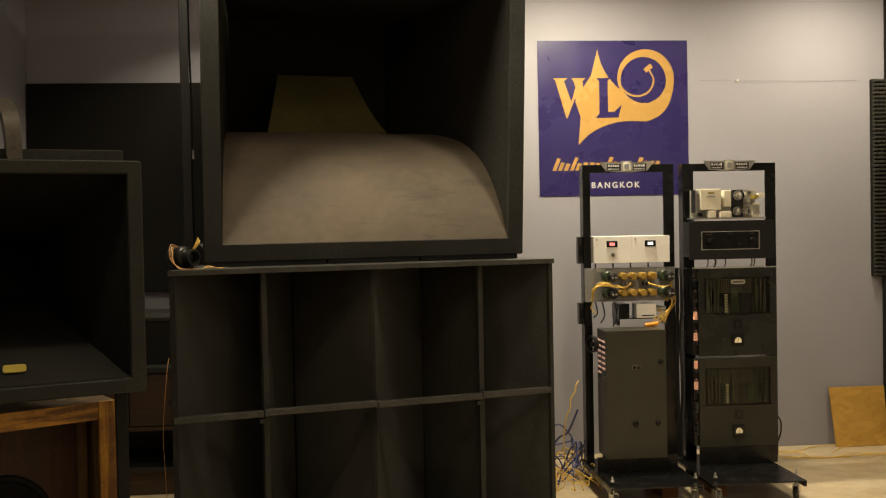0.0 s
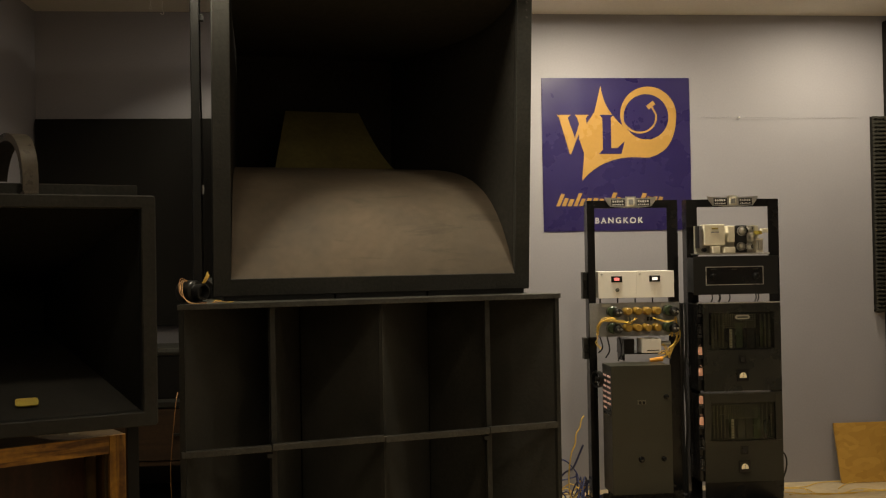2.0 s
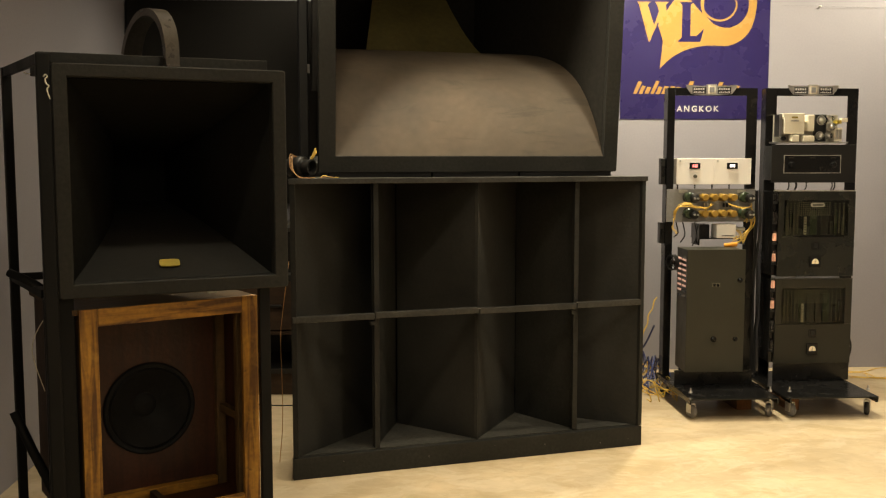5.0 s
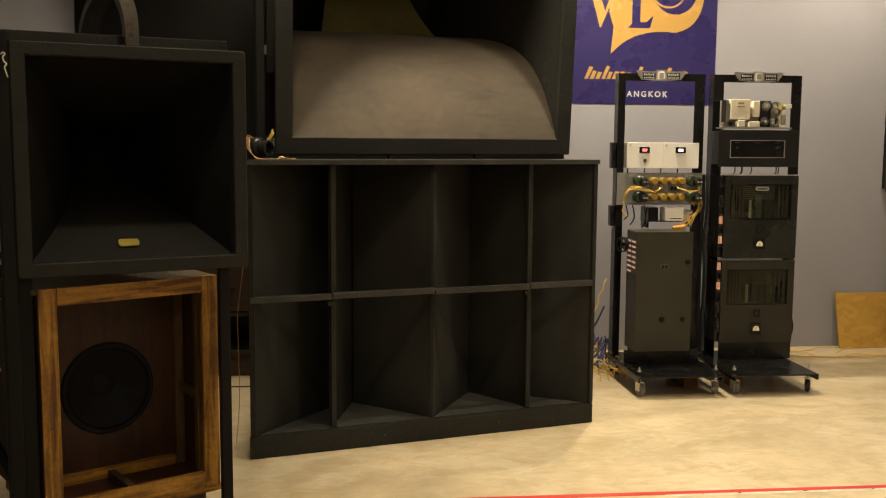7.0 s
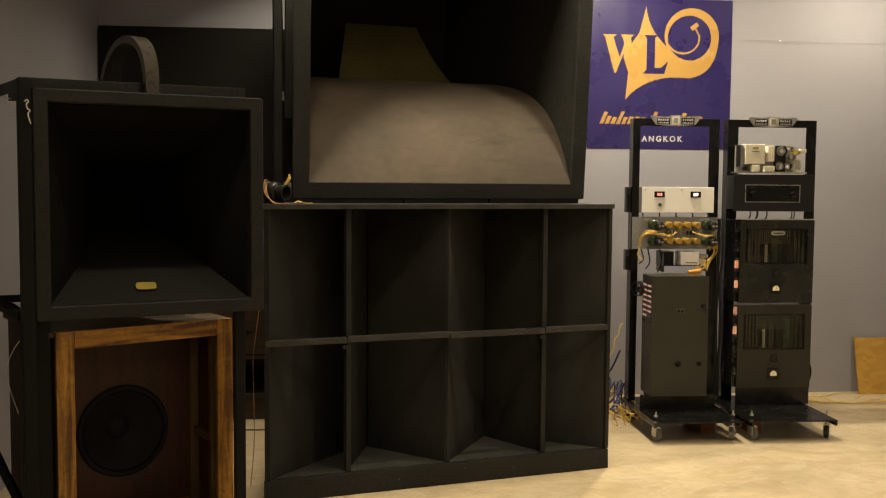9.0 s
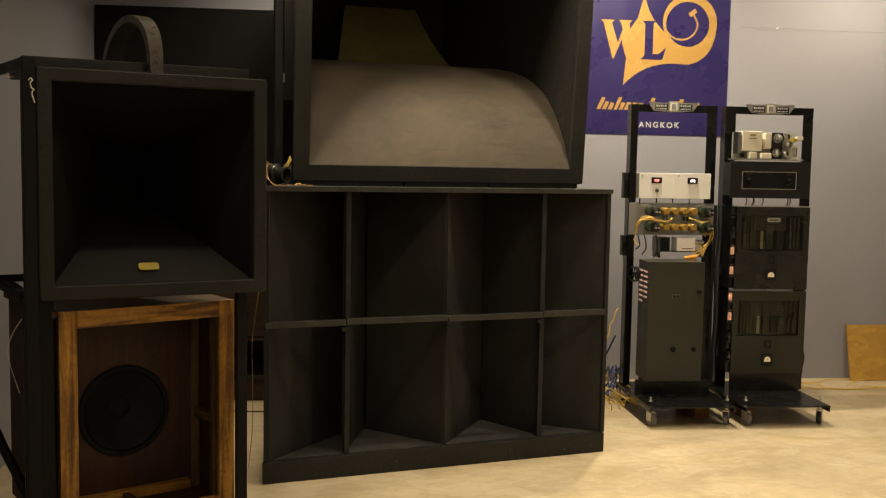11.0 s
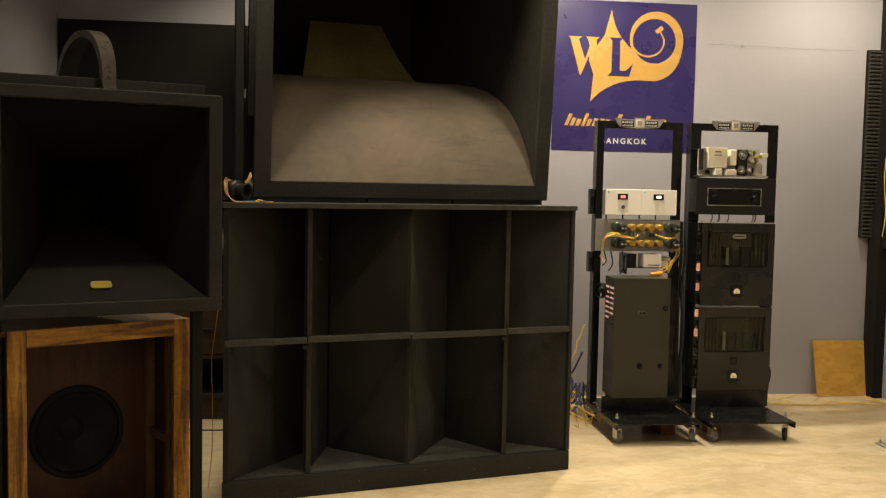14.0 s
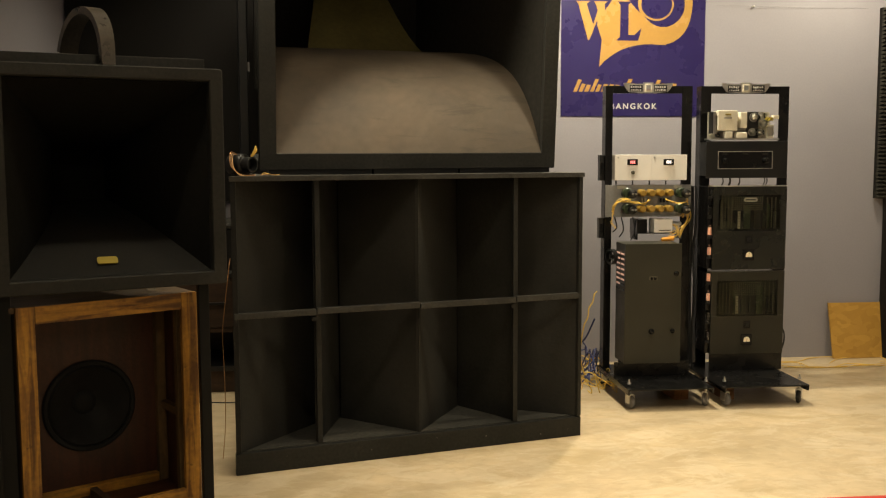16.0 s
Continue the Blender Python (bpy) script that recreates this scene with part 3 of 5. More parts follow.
def ring_frame(outer, inner, y0, y1, r, bevel):
    """A mitred frame in one piece: rounded outer corners, square opening; outer and inner are x0, x1, z0, z1."""
    bm = bmesh.new()
    n = 5

    def loop(x0, x1, z0, z1, rad, y):
        out = []
        for cx, cz, a in ((x1 - rad, z1 - rad, 0), (x0 + rad, z1 - rad, 90), (x0 + rad, z0 + rad, 180), (x1 - rad, z0 + rad, 270)):
            for k in range(n):
                b = radians(a + 90 * k / (n - 1))
                out.append(bm.verts.new((cx + rad * math.cos(b), y, cz + rad * math.sin(b))))
        return out

    b = bevel
    loops = [loop(*inner, 0.0006, y1), loop(*inner, 0.0006, y0 + b),
             loop(inner[0] - b, inner[1] + b, inner[2] - b, inner[3] + b, 0.0008, y0),
             loop(outer[0] + b, outer[1] - b, outer[2] + b, outer[3] - b, max(r - b, 0.001), y0),
             loop(*outer, r, y0 + b), loop(*outer, r, y1)]
    for p, q in zip(loops, loops[1:] + loops[:1]):
        for k in range(4 * n):
            m = (k + 1) % (4 * n)
            bm.faces.new((p[k], p[m], q[m], q[k]))
    return bm


def midrange_horn():
    h = thing("mid_bass_horn", HORN_PLACE @ pose(0, 0, 0, HORN_LEAN, 0, 0), "huge black framed horn with dusty grey curved lip, leaning forward", "speaker horn")
    top = 1.455
    L, R, B = 0.0495, 0.0754, 0.0757
    part("frame", ring_frame((-0.027, HORN_W, 0, top), (L, HORN_W - R, B, top - 0.078), 0.0, 0.024, 0.006, 0.003), BLACK, h, "black painted mouth frame", smooth=30)
    deep = 1.42
    slope = math.tan(radians(8.5))

    def floor_z(s):
        return B - 0.004 + 0.507 * (1 - math.exp(-s / 0.208))

    def side(s, left):
        """The side walls close in towards the back."""
        return L + 0.0005 + slope * s if left else HORN_W - R - 0.0005 - slope * s

    ss = [0.012 * k for k in range(25)] + [0.3 + 0.06 * k for k in range(1, 19)]
    us = 14
    rows = []
    for s in ss:
        a, c = side(s, True), side(s, False)
        rows.append([(a + (c - a) * k / us, 0.004 + s, floor_z(s) + 0.004) for k in range(us + 1)])
    part("lip", sheet(bmesh.new(), rows, 0.012), HORN, h, "dusty grey curved lower lip", smooth=60)
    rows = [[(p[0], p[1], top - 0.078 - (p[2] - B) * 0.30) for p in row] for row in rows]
    # the lip faces down, away from the lamps: shade is put into its colour
    part("upper_lip", sheet(bmesh.new(), rows, 0.012), HORN_SHADE, h, "upper lip, coloured dark as shade", smooth=60)
    for left in (True, False):
        rows = []
        for s in [0.0] + ss[3::3]:
            rows.append([(side(s, left), 0.0245 + s, B - 0.02 + (top - 0.05 - B) * k / 6) for k in range(7)])
        part("side_wall", sheet(bmesh.new(), rows, -0.014 if left else 0.014), HORN_SHADE, h, smooth=60)
    boxed("back_wall", HORN_SHADE, h, 0.18, HORN_W - 0.18, deep - 0.042, deep - 0.008, 0.35, top - 0.06, 0.002)

    # throat: a narrowing ramp that climbs out of the mouth
    rows = []
    for k in range(13):
        t = k / 12
        s = 0.90 + 0.34 * t
        a = 0.386 + 0.115 * t
        c = 1.045 - 0.095 * t ** 0.75 - 0.03 * (1 - (1 - t) ** 4)
        rows.append([(a + (c - a) * j / 8, s, 0.565 + 0.335 * t) for j in range(9)])
    part("throat", sheet(bmesh.new(), rows, 0.012), THROAT, h, "bronze brown throat ramp", smooth=60)
    boxed("bottom_board", BLACK, h, 0.01, HORN_W - 0.01, 0.026, 0.75, 0.002, 0.022, 0.002)
    for k in range(4):
        cyl_m = pose(HORN_W - 0.028, 0.0005, top - 0.09 - 0.035 * k, 90, 0, 0)
        part("screw", cyl(bmesh.new(), 0.005, 0.004, 0.002, cyl_m, 10), BLACK_WORN, h)
    return h


midrange_horn()


def packing_wedge(u, w):
    """A tapered strip that fills the gap under the leaning horn."""
    s = thing("packing_wedge", HORN_PLACE @ pose(u, 0, BIN_H - 1.3244), "black tapered packing strip between bin and horn", "packing strip", "packing strips under the horn")
    rise = math.tan(radians(HORN_LEAN))
    bm = bmesh.new()
    vs = [bm.verts.new((x, y, z)) for x in (0, w) for y, z in ((0.03, 0.0003), (0.55, 0.0003), (0.55, 0.0205 + 0.55 * rise), (0.03, 0.0205 + 0.03 * rise))]
    bm.faces.new(vs[:4])
    bm.faces.new(vs[4:][::-1])
    for k in range(4):
        m = (k + 1) % 4
        bm.faces.new((vs[k], vs[m], vs[m + 4], vs[k + 4]))
    part("strip", bm, STEEL, s)


packing_wedge(0.02, 0.48)
packing_wedge(0.51, 0.42)
packing_wedge(0.94, 0.475)


def upright():
    p = thing("steel_upright", pose(-0.790, 4.490, BIN_H, 0, 0, 12.3), "tall black steel channel post standing on the bass bin", "post")
    boxed("channel", STAND, p, -0.086, -0.052, 0.03, 0.036, 0.004, 1.66, 0.001)
    boxed("flange", STAND, p, -0.086, -0.080, 0.0365, 0.085, 0.004, 1.66, 0.001)
    boxed("flange", STAND, p, -0.058, -0.052, 0.0365, 0.085, 0.004, 1.66, 0.001)
    boxed("foot_plate", STAND, p, -0.096, -0.040, 0.02, 0.088, 0.0, 0.0035, 0.0)
    boxed("tie_bar", STAND, p, -0.051, -0.030, 0.062, 0.085, 1.20, 1.225, 0.001)
    part("hung_cable", tube(bmesh.new(), [(-0.044, 0.09, 1.5), (-0.046, 0.088, 1.0), (-0.040, 0.086, 0.6), (-0.046, 0.088, 0.36), (-0.042, 0.09, 0.02)], 0.004), STAND, p, smooth=60)
    boxed("tag", RUBBER, p, -0.046, -0.036, 0.076, 0.079, 0.46, 0.50, 0.0005, "small pale cable tag")


upright()


def compression_driver():
    d = thing("compression_driver", BIN @ pose(0.080, 0.075, BIN_H + 0.0485, 0, 0, 38) @ Matrix.Scale(1.15, 4), "small black driver with copper leads and yellow tape", "driver")
    m = TURN_FRONT
    part("magnet", lathe(bmesh.new(), [(0.0, -0.065), (0.040, -0.064), (0.0415, -0.058), (0.0415, -0.01), (0.038, -0.004), (0.028, 0.0), (0.028, 0.03), (0.030, 0.036), (0.024, 0.037), (0.018, 0.01), (0.0, 0.008)], m, 32), STEEL, d, smooth=35)
    bm = bmesh.new()
    for k in range(3):
        tube(bm, [(0.01 + 0.004 * k, -0.02, 0.03), (0.018 + 0.006 * k, -0.03, 0.055), (0.024 + 0.005 * k, -0.032 + 0.006 * k, 0.070 - 0.004 * k)], 0.003, 6)
    part("tape_tails", bm, YELLOW, d, "frayed yellow tape ends", smooth=60)
    for k in range(3):
        e = 0.006 * k
        part("lead", tube(bmesh.new(), [(-0.01, 0.03, 0.038), (-0.045 - e, 0.02, 0.034 + e), (-0.066 - e, 0.0, -0.004), (-0.060 + e, -0.02, -0.036), (-0.035 + e, -0.035, -0.0395), (0.0, -0.05, -0.039)], 0.0014), COPPER_WIRE, d, smooth=60)
    part("lead", tube(bmesh.new(), [(0.03, -0.05, -0.0395), (0.055, -0.045, -0.032), (0.08, -0.06, -0.0395), (0.105, -0.075, -0.0395)], 0.0016), YELLOW, d, smooth=60)
    part("lead", tube(bmesh.new(), [(0.02, -0.055, -0.0395), (0.05, -0.07, -0.036), (0.07, -0.08, -0.0395)], 0.0014), COPPER_WIRE, d, smooth=60)
    boxed("rest", STEEL, d, -0.03, 0.03, -0.02, 0.05, -0.0418, -0.036, 0.001)


compression_driver()


# ---------------------------------------------------------------- the smaller speaker
SH = pose(-1.525, 3.25, 0, 0, 0, 21.7)
SH_W, SH_B, SH_T = 0.737, 0.950, 1.685


def small_horn():
    h = thing("square_horn", SH, "square black wooden horn with small brass plate", "speaker horn")
    fw = 0.046
    part("frame", ring_frame((0, SH_W, SH_B, SH_T), (fw, SH_W - fw, SH_B + fw, SH_T - fw + 0.004), 0.0, 0.05, 0.012, 0.004), BLACK, h, "black painted mouth frame", smooth=30)
    cx, cz = SH_W / 2, (SH_B + SH_T) / 2

    def size(s):
        return 0.075 + 0.248 * math.exp(-s / 0.36)

    ss = [0.0515 * k for k in range(17)]
    for k in range(4):
        turn = Matrix.Rotation(radians(90 * k), 4, "Y")
        rows = []
        for s in ss:
            a = size(s)
            rows.append([(Matrix.Translation((cx, 0, cz)) @ turn @ Vector((-a + 2 * a * j / 8, 0.0505 + s, -a)))[:] for j in range(9)])
        # light on the bottom and shade on the rest are set by colour
        part("horn_panel", sheet(bmesh.new(), rows, 0.010), INNER_SHADE if k else HORN_LIT_BOTTOM, h, smooth=60)
    boxed("throat_end", INNER_SHADE, h, cx - 0.12, cx + 0.12, 0.862, 0.88, cz - 0.12, cz + 0.12, 0.002)
    s = 0.055
    round_end = [(-1, 0), (-0.97, 0.62), (-0.86, 0.95), (-0.6, 1.0)]
    half = [(x * 0.034, z * 0.0165) for x, z in round_end]
    out = half + [(-x, z) for x, z in half[::-1]] + [(-x, -z) for x, z in half[1:]] + [(x, -z) for x, z in half[:0:-1]]
    plate = part("name_plate", prism(bmesh.new(), out, 0.004, pose(0.356, 0.0505 + s, cz - size(s) + 0.006, -52, 0, 0) @ pose(0, -0.002, 0.003)), BRASS, h, "small worn brass plate")
    return h


small_horn()


def cover_board():
    b = thing("cover_board", SH @ pose(0, 0, SH_T), "black board lying on top of the square horn", "board")
    boxed("panel", BLACK, b, -0.035, 0.69, 0.055, 0.62, 0.0005, 0.036, 0.003)


cover_board()


def horn_neck():
    n = thing("curved_horn_neck", SH @ pose(0.366, 0.026, SH_T + 0.0005, 0, 0, 14), "curved dark metal horn neck arching over the board", "horn neck")
    bm = bmesh.new()
    rows = []
    r = 0.152
    for k in range(29):
        a = radians(164 * k / 28)
        grow = 1 + 0.25 * k / 28
        c = Vector((0.0, r - r * math.cos(a) * grow, r * (abs(math.sin(a)) ** 0.85) * 1.22 + 0.004))
        w = 0.0225 + 0.010 * k / 28
        rows.append((c, w, a))
    rings = []
    for c, w, a in rows:
        out = Vector((0, -math.cos(a), math.sin(a)))
        rings.append([bm.verts.new(c + Vector((sx * w, 0, 0)) + out * so) for sx, so in ((-1, 0.012), (1, 0.012), (1, -0.012), (-1, -0.012))])
    for a, b in zip(rings, rings[1:]):
        for k in range(4):
            bm.faces.new((a[k], a[(k + 1) % 4], b[(k + 1) % 4], b[k]))
    bm.faces.new(rings[0][::-1])
    bm.faces.new(rings[-1])
    part("arch", bm, NECK, n, smooth=40)
    boxed("foot", NECK, n, -0.022, 0.022, -0.018, 0.018, 0.0, 0.006, 0.001)


horn_neck()


def horn_stand():
    s = thing("horn_stand", SH, "black steel tube stand carrying the square horn", "stand")
    boxed("front_post", STAND, s, -0.045, 0.046, 0.052, 0.10, 0.0, SH_B - 0.002, 0.004)
    boxed("front_post", STAND, s, 0.648, 0.684, 0.052, 0.088, 0.0, SH_B - 0.002, 0.003)
    boxed("side_post", STAND, s, -0.043, -0.0005, 0.004, 0.051, 0.0, SH_T + 0.030, 0.006)
    lean = pose(-0.026, 0.052, 0, 0, 0, 8.5)
    boxed("top_rail", STAND, s, -0.014, 0.002, 0.0, 0.57, SH_T - 0.004, SH_T + 0.030, 0.003, m=lean)
    boxed("mid_rail", STAND, s, -0.016, 0.010, 0.048, 0.57, 0.945, 0.972, 0.003, m=lean)
    boxed("rear_post", STAND, s, -0.018, 0.014, 0.5705, 0.60, 0.0, SH_T + 0.030, 0.004, m=lean)
    boxed("rear_rail", STAND, s, -0.096, 0.64, 0.621, 0.640, 0.945, 0.972, 0.003)
    inv = SH.inverted()
    part("brace", tube(bmesh.new(), [inv @ Vector(p) for p in ((-1.76, 3.47, 1.012), (-1.69, 3.45, 0.985), (-1.637, 3.44, 0.947), (-1.618, 3.43, 0.836), (-1.598, 3.41, 0.70))], 0.014, 10), STAND, s, "bent round steel brace", smooth=50)
    part("strut", tube(bmesh.new(), [inv @ Vector((-1.655, 3.56, 0.03)), inv @ Vector((-1.675, 3.60, 0.19)), inv @ Vector((-1.757, 3.61, 0.36)), inv @ Vector((-1.82, 3.62, 0.50))], 0.017, 10, False), STAND, s, "slanting round steel strut", smooth=50)
    part("strut_bolt", cyl(bmesh.new(), 0.008, 0.007, 0.014, SH.inverted() @ pose(-1.668, 3.574, 0.195) @ TURN_FRONT, 10), ZINC, s)
    boxed("under_rail", STAND, s, 0.047, 0.647, 0.40, 0.43, SH_B - 0.035, SH_B - 0.003, 0.003)
    boxed("hinge", DULLPLATE, s, 0.47, 0.50, 0.04, 0.05, SH_B - 0.012, SH_B - 0.003, 0.001)
    part("tie_wire", tube(bmesh.new(), [(-0.022, -0.002, 1.640), (-0.016, -0.006, 1.646), (-0.011, -0.006, 1.640), (-0.017, -0.006, 1.632), (-0.014, -0.006, 1.618), (-0.007, -0.006, 1.612), (-0.013, -0.006, 1.602), (-0.010, -0.006, 1.588), (-0.005, -0.004, 1.572)], 0.0022, 6), IVORY, s, "knotted pale wire", smooth=60)
    part("bare_wire", tube(bmesh.new(), [(-0.055, 0.10, 1.655), (-0.062, 0.16, 1.660), (-0.070, 0.22, 1.668)], 0.0016, 6), IVORY, s, smooth=60)


horn_stand()

WB = pose(-1.483, 3.303, 0, 0, 0, 32)
WB_W, WB_B, WB_T = 0.613, 0.138, 0.908


def holed(x0, x1, y0, y1, z0, z1, cx, cz, r, n=48):
    """A board with a round hole."""
    bm = bmesh.new()
    rings = []
    for y in (y0, y1):
        inner, outer = [], []
        for k in range(n):
            c, s = math.cos(2 * math.pi * k / n), math.sin(2 * math.pi * k / n)
            inner.append(bm.verts.new((cx + r * c, y, cz + r * s)))
            t = min(((x1 - cx) / c if c > 0 else (x0 - cx) / c) if abs(c) > 1e-6 else 9, ((z1 - cz) / s if s > 0 else (z0 - cz) / s) if abs(s) > 1e-6 else 9)
            x, z = cx + t * c, cz + t * s
            outer.append(bm.verts.new((x, y, z)))
        for v in range(4):
            gx, gz = ((x1, z1), (x0, z1), (x0, z0), (x1, z0))[v]
            near = min(outer, key=lambda q: (q.co.x - gx) ** 2 + (q.co.z - gz) ** 2)
            near.co.x, near.co.z = gx, gz
        rings.append((inner, outer))
    for inner, outer in rings:
        for k in range(n):
            bm.faces.new((inner[k], inner[(k + 1) % n], outer[(k + 1) % n], outer[k]))
    for a, b in ((rings[0][0], rings[1][0]), (rings[0][1], rings[1][1])):
        for k in range(n):
            bm.faces.new((a[k], a[(k + 1) % n], b[(k + 1) % n], b[k]))
    return bm


def woofer_box():
    b = thing("woofer_box", WB, "open fronted pine box with a black woofer inside", "speaker cabinet")
    fw, d = 0.058, 0.62
    box_y = 0.02
    boxed("frame_rail", WOOD, b, fw + 0.001, WB_W - fw - 0.001, 0, 0.02, WB_T - fw, WB_T, 0.002, "knotty oiled pine rail")
    boxed("frame_rail", WOOD, b, fw + 0.001, WB_W - fw - 0.001, 0, 0.02, WB_B, WB_B + fw, 0.002, "knotty oiled pine rail")
    boxed("frame_stile", WOOD, b, 0, fw, 0, 0.02, WB_B, WB_T, 0.002, "knotty oiled pine stile")
    boxed("frame_stile", WOOD, b, WB_W - fw, WB_W, 0, 0.02, WB_B, WB_T, 0.002, "knotty oiled pine stile")
    # darker pine than the frame, painting in the shadow of the horn above
    boxed("top_panel", WOOD_AGED_SHADED, b, -0.016, WB_W - 0.001, 0.021, d, WB_T - 0.02, WB_T - 0.001, 0.001)
    boxed("bottom_panel", WOOD_RED, b, 0.001, WB_W - 0.001, 0.021, d, WB_B + 0.001, WB_B + 0.02, 0.001)
    boxed("side_panel", WOOD_DARK, b, 0.001, 0.02, 0.021, d, WB_B + 0.0205, WB_T - 0.0205, 0.001)
    boxed("side_panel", WOOD_RED, b, WB_W - 0.02, WB_W - 0.001, 0.021, d, WB_B + 0.0205, WB_T - 0.0205, 0.001)
    part("baffle", holed(0.0205, WB_W - 0.0205, 0.285, 0.305, WB_B + 0.0205, WB_T - 0.0205, 0.311, 0.484, 0.152), WOOD_RED, b, "red brown plywood baffle")
    boxed("rear_panel", WOOD_DARK, b, 0.0205, WB_W - 0.0205, d - 0.02, d - 0.001, WB_B + 0.0205, WB_T - 0.0205, 0.001)
    for y in (0.06, 0.255):
        boxed("corner_batten", WOOD_AGED_SHADED, b, WB_W - 0.055, WB_W - 0.021, y, y + 0.03, WB_B + 0.021, WB_T - 0.021, 0.002)
    boxed("side_brace", WOOD_AGED_SHADED, b, WB_W - 0.045, WB_W - 0.021, 0.092, 0.252, 0.44, 0.47, 0.002)
    boxed("floor_batten", WOOD, b, 0.021, WB_W - 0.06, 0.25, 0.283, WB_B + 0.0205, WB_B + 0.055, 0.002)
    boxed("floor_slat", WOOD_DARK, b, 0.29, 0.315, 0.05, 0.248, WB_B + 0.0205, WB_B + 0.05, 0.002)
    m = pose(0.311, 0.2845, 0.484) @ TURN_FRONT
    w = part("woofer", lathe(bmesh.new(), [(0.168, 0.0), (0.168, 0.008), (0.163, 0.012), (0.152, 0.011), (0.150, 0.004), (0.142, 0.010), (0.134, 0.004), (0.06, -0.055), (0.04, -0.062)], m, 56), CONE, b, "round black paper cone woofer", smooth=40)
    part("dust_cap", lathe(bmesh.new(), [(0.046, -0.062), (0.040, -0.056), (0.028, -0.051), (0.014, -0.048), (0.0001, -0.047)], m, 32), CONE, w, smooth=60)
    return b


woofer_box()


def riser():
    r = thing("wooden_riser", WB, "dark low wooden riser under the woofer box", "riser")
    boxed("deck", WOOD, r, -0.0, WB_W + 0.01, 0.012, 0.5, 0.112, WB_B - 0.0006, 0.002)
    boxed("block", WOOD_DARK, r, 0.02, 0.14, 0.06, 0.48, 0, 0.1115, 0.002)
    boxed("block", WOOD_DARK, r, WB_W - 0.14, WB_W - 0.03, 0.06, 0.48, 0, 0.1115, 0.002)


riser()


def loose_wire(name, pts, r, material, label, category="cable"):
    w = thing(name, Matrix(), label, category)
    part("strand", tube(bmesh.new(), pts, r), material, w, smooth=60)
    return w


# ---------------------------------------------------------------- low dark cabinet by the back wall
def low_cabinet():
    c = thing("low_cabinet", pose(-1.98, 5.83, 0), "low dark stained cabinet with drawer and open bay", "cabinet")
    w = 1.10
    boxed("plinth", WOOD_DARK, c, 0.01, w - 0.01, 0.03, 0.50, 0.0, 0.130, 0.002)
    boxed("base_board", STEEL, c, 0.0, w, 0.0, 0.52, 0.1305, 0.160, 0.003)
    for x in (0.0, w - 0.025):
        boxed("side_panel", WOOD_DARK, c, x, x + 0.025, 0.005, 0.52, 0.1605, 0.6795, 0.002)
    boxed("back_panel", STEEL, c, 0.0255, w - 0.0255, 0.49, 0.515, 0.161, 0.679, 0.001)
    boxed("mid_board", WOOD_DARK, c, 0.0255, w - 0.0255, 0.01, 0.489, 0.36, 0.385, 0.002)
    for x0, x1 in ((0.03, 0.545), (0.55, w - 0.03)):
        d = boxed("drawer_front", WOOD_DARK, c, x0, x1, 0.0, 0.02, 0.39, 0.675, 0.003)
        boxed("pull", STEEL, d, (x0 + x1) / 2 - 0.05, (x0 + x1) / 2 + 0.05, -0.02, -0.0005, 0.525, 0.540, 0.004)
    boxed("top_board", BLACK, c, -0.01, w + 0.01, -0.01, 0.52, 0.680, 0.712, 0.004)


low_cabinet()


def case():
    b = thing("equipment_case", pose(-1.80, 5.95, 0.7125), "black equipment case with rounded lid on the cabinet", "case")
    boxed("body", BLACK_WALL, b, 0, 0.86, 0.0, 0.38, 0.0, 0.24, 0.006)
    boxed("lid", BLACK_WORN, b, -0.004, 0.864, -0.004, 0.384, 0.2405, 0.285, 0.02)


case()


# ---------------------------------------------------------------- equipment racks
def caster(parent, x, y, tyre, yaw=0):
    m = pose(x, y, 0, 0, 0, yaw)
    c = part("caster", cyl(box(bmesh.new(), -0.016, 0.016, -0.022, 0.012, 0.072, 0.080, 0, m), 0.009, 0.009, 0.022, m @ Matrix.Translation((0, 0, 0.08)), 12), ZINC, parent, "zinc plated swivel caster")
    part("nut", cyl(bmesh.new(), 0.012, 0.009, 0.010, m @ Matrix.Translation((0, 0, 0.1335)), 6), ZINC, c)
    part("bolt", cyl(bmesh.new(), 0.005, 0.005, 0.016, m @ Matrix.Translation((0, 0, 0.1436)), 10), ZINC, c)
    for sx in (-0.017, 0.014):
        boxed("fork", ZINC, c, sx, sx + 0.003, -0.028, 0.012, 0.028, 0.078, 0.001, m=m)
    part("wheel", lathe(bmesh.new(), [(0.012, -0.012), (0.030, -0.012), (0.036, -0.009), (0.038, 0), (0.036, 0.009), (0.030, 0.012), (0.012, 0.012)], m @ pose(0, -0.012, 0.038, 0, 90, 0), 24), tyre, c, "rubber wheel", smooth=40)


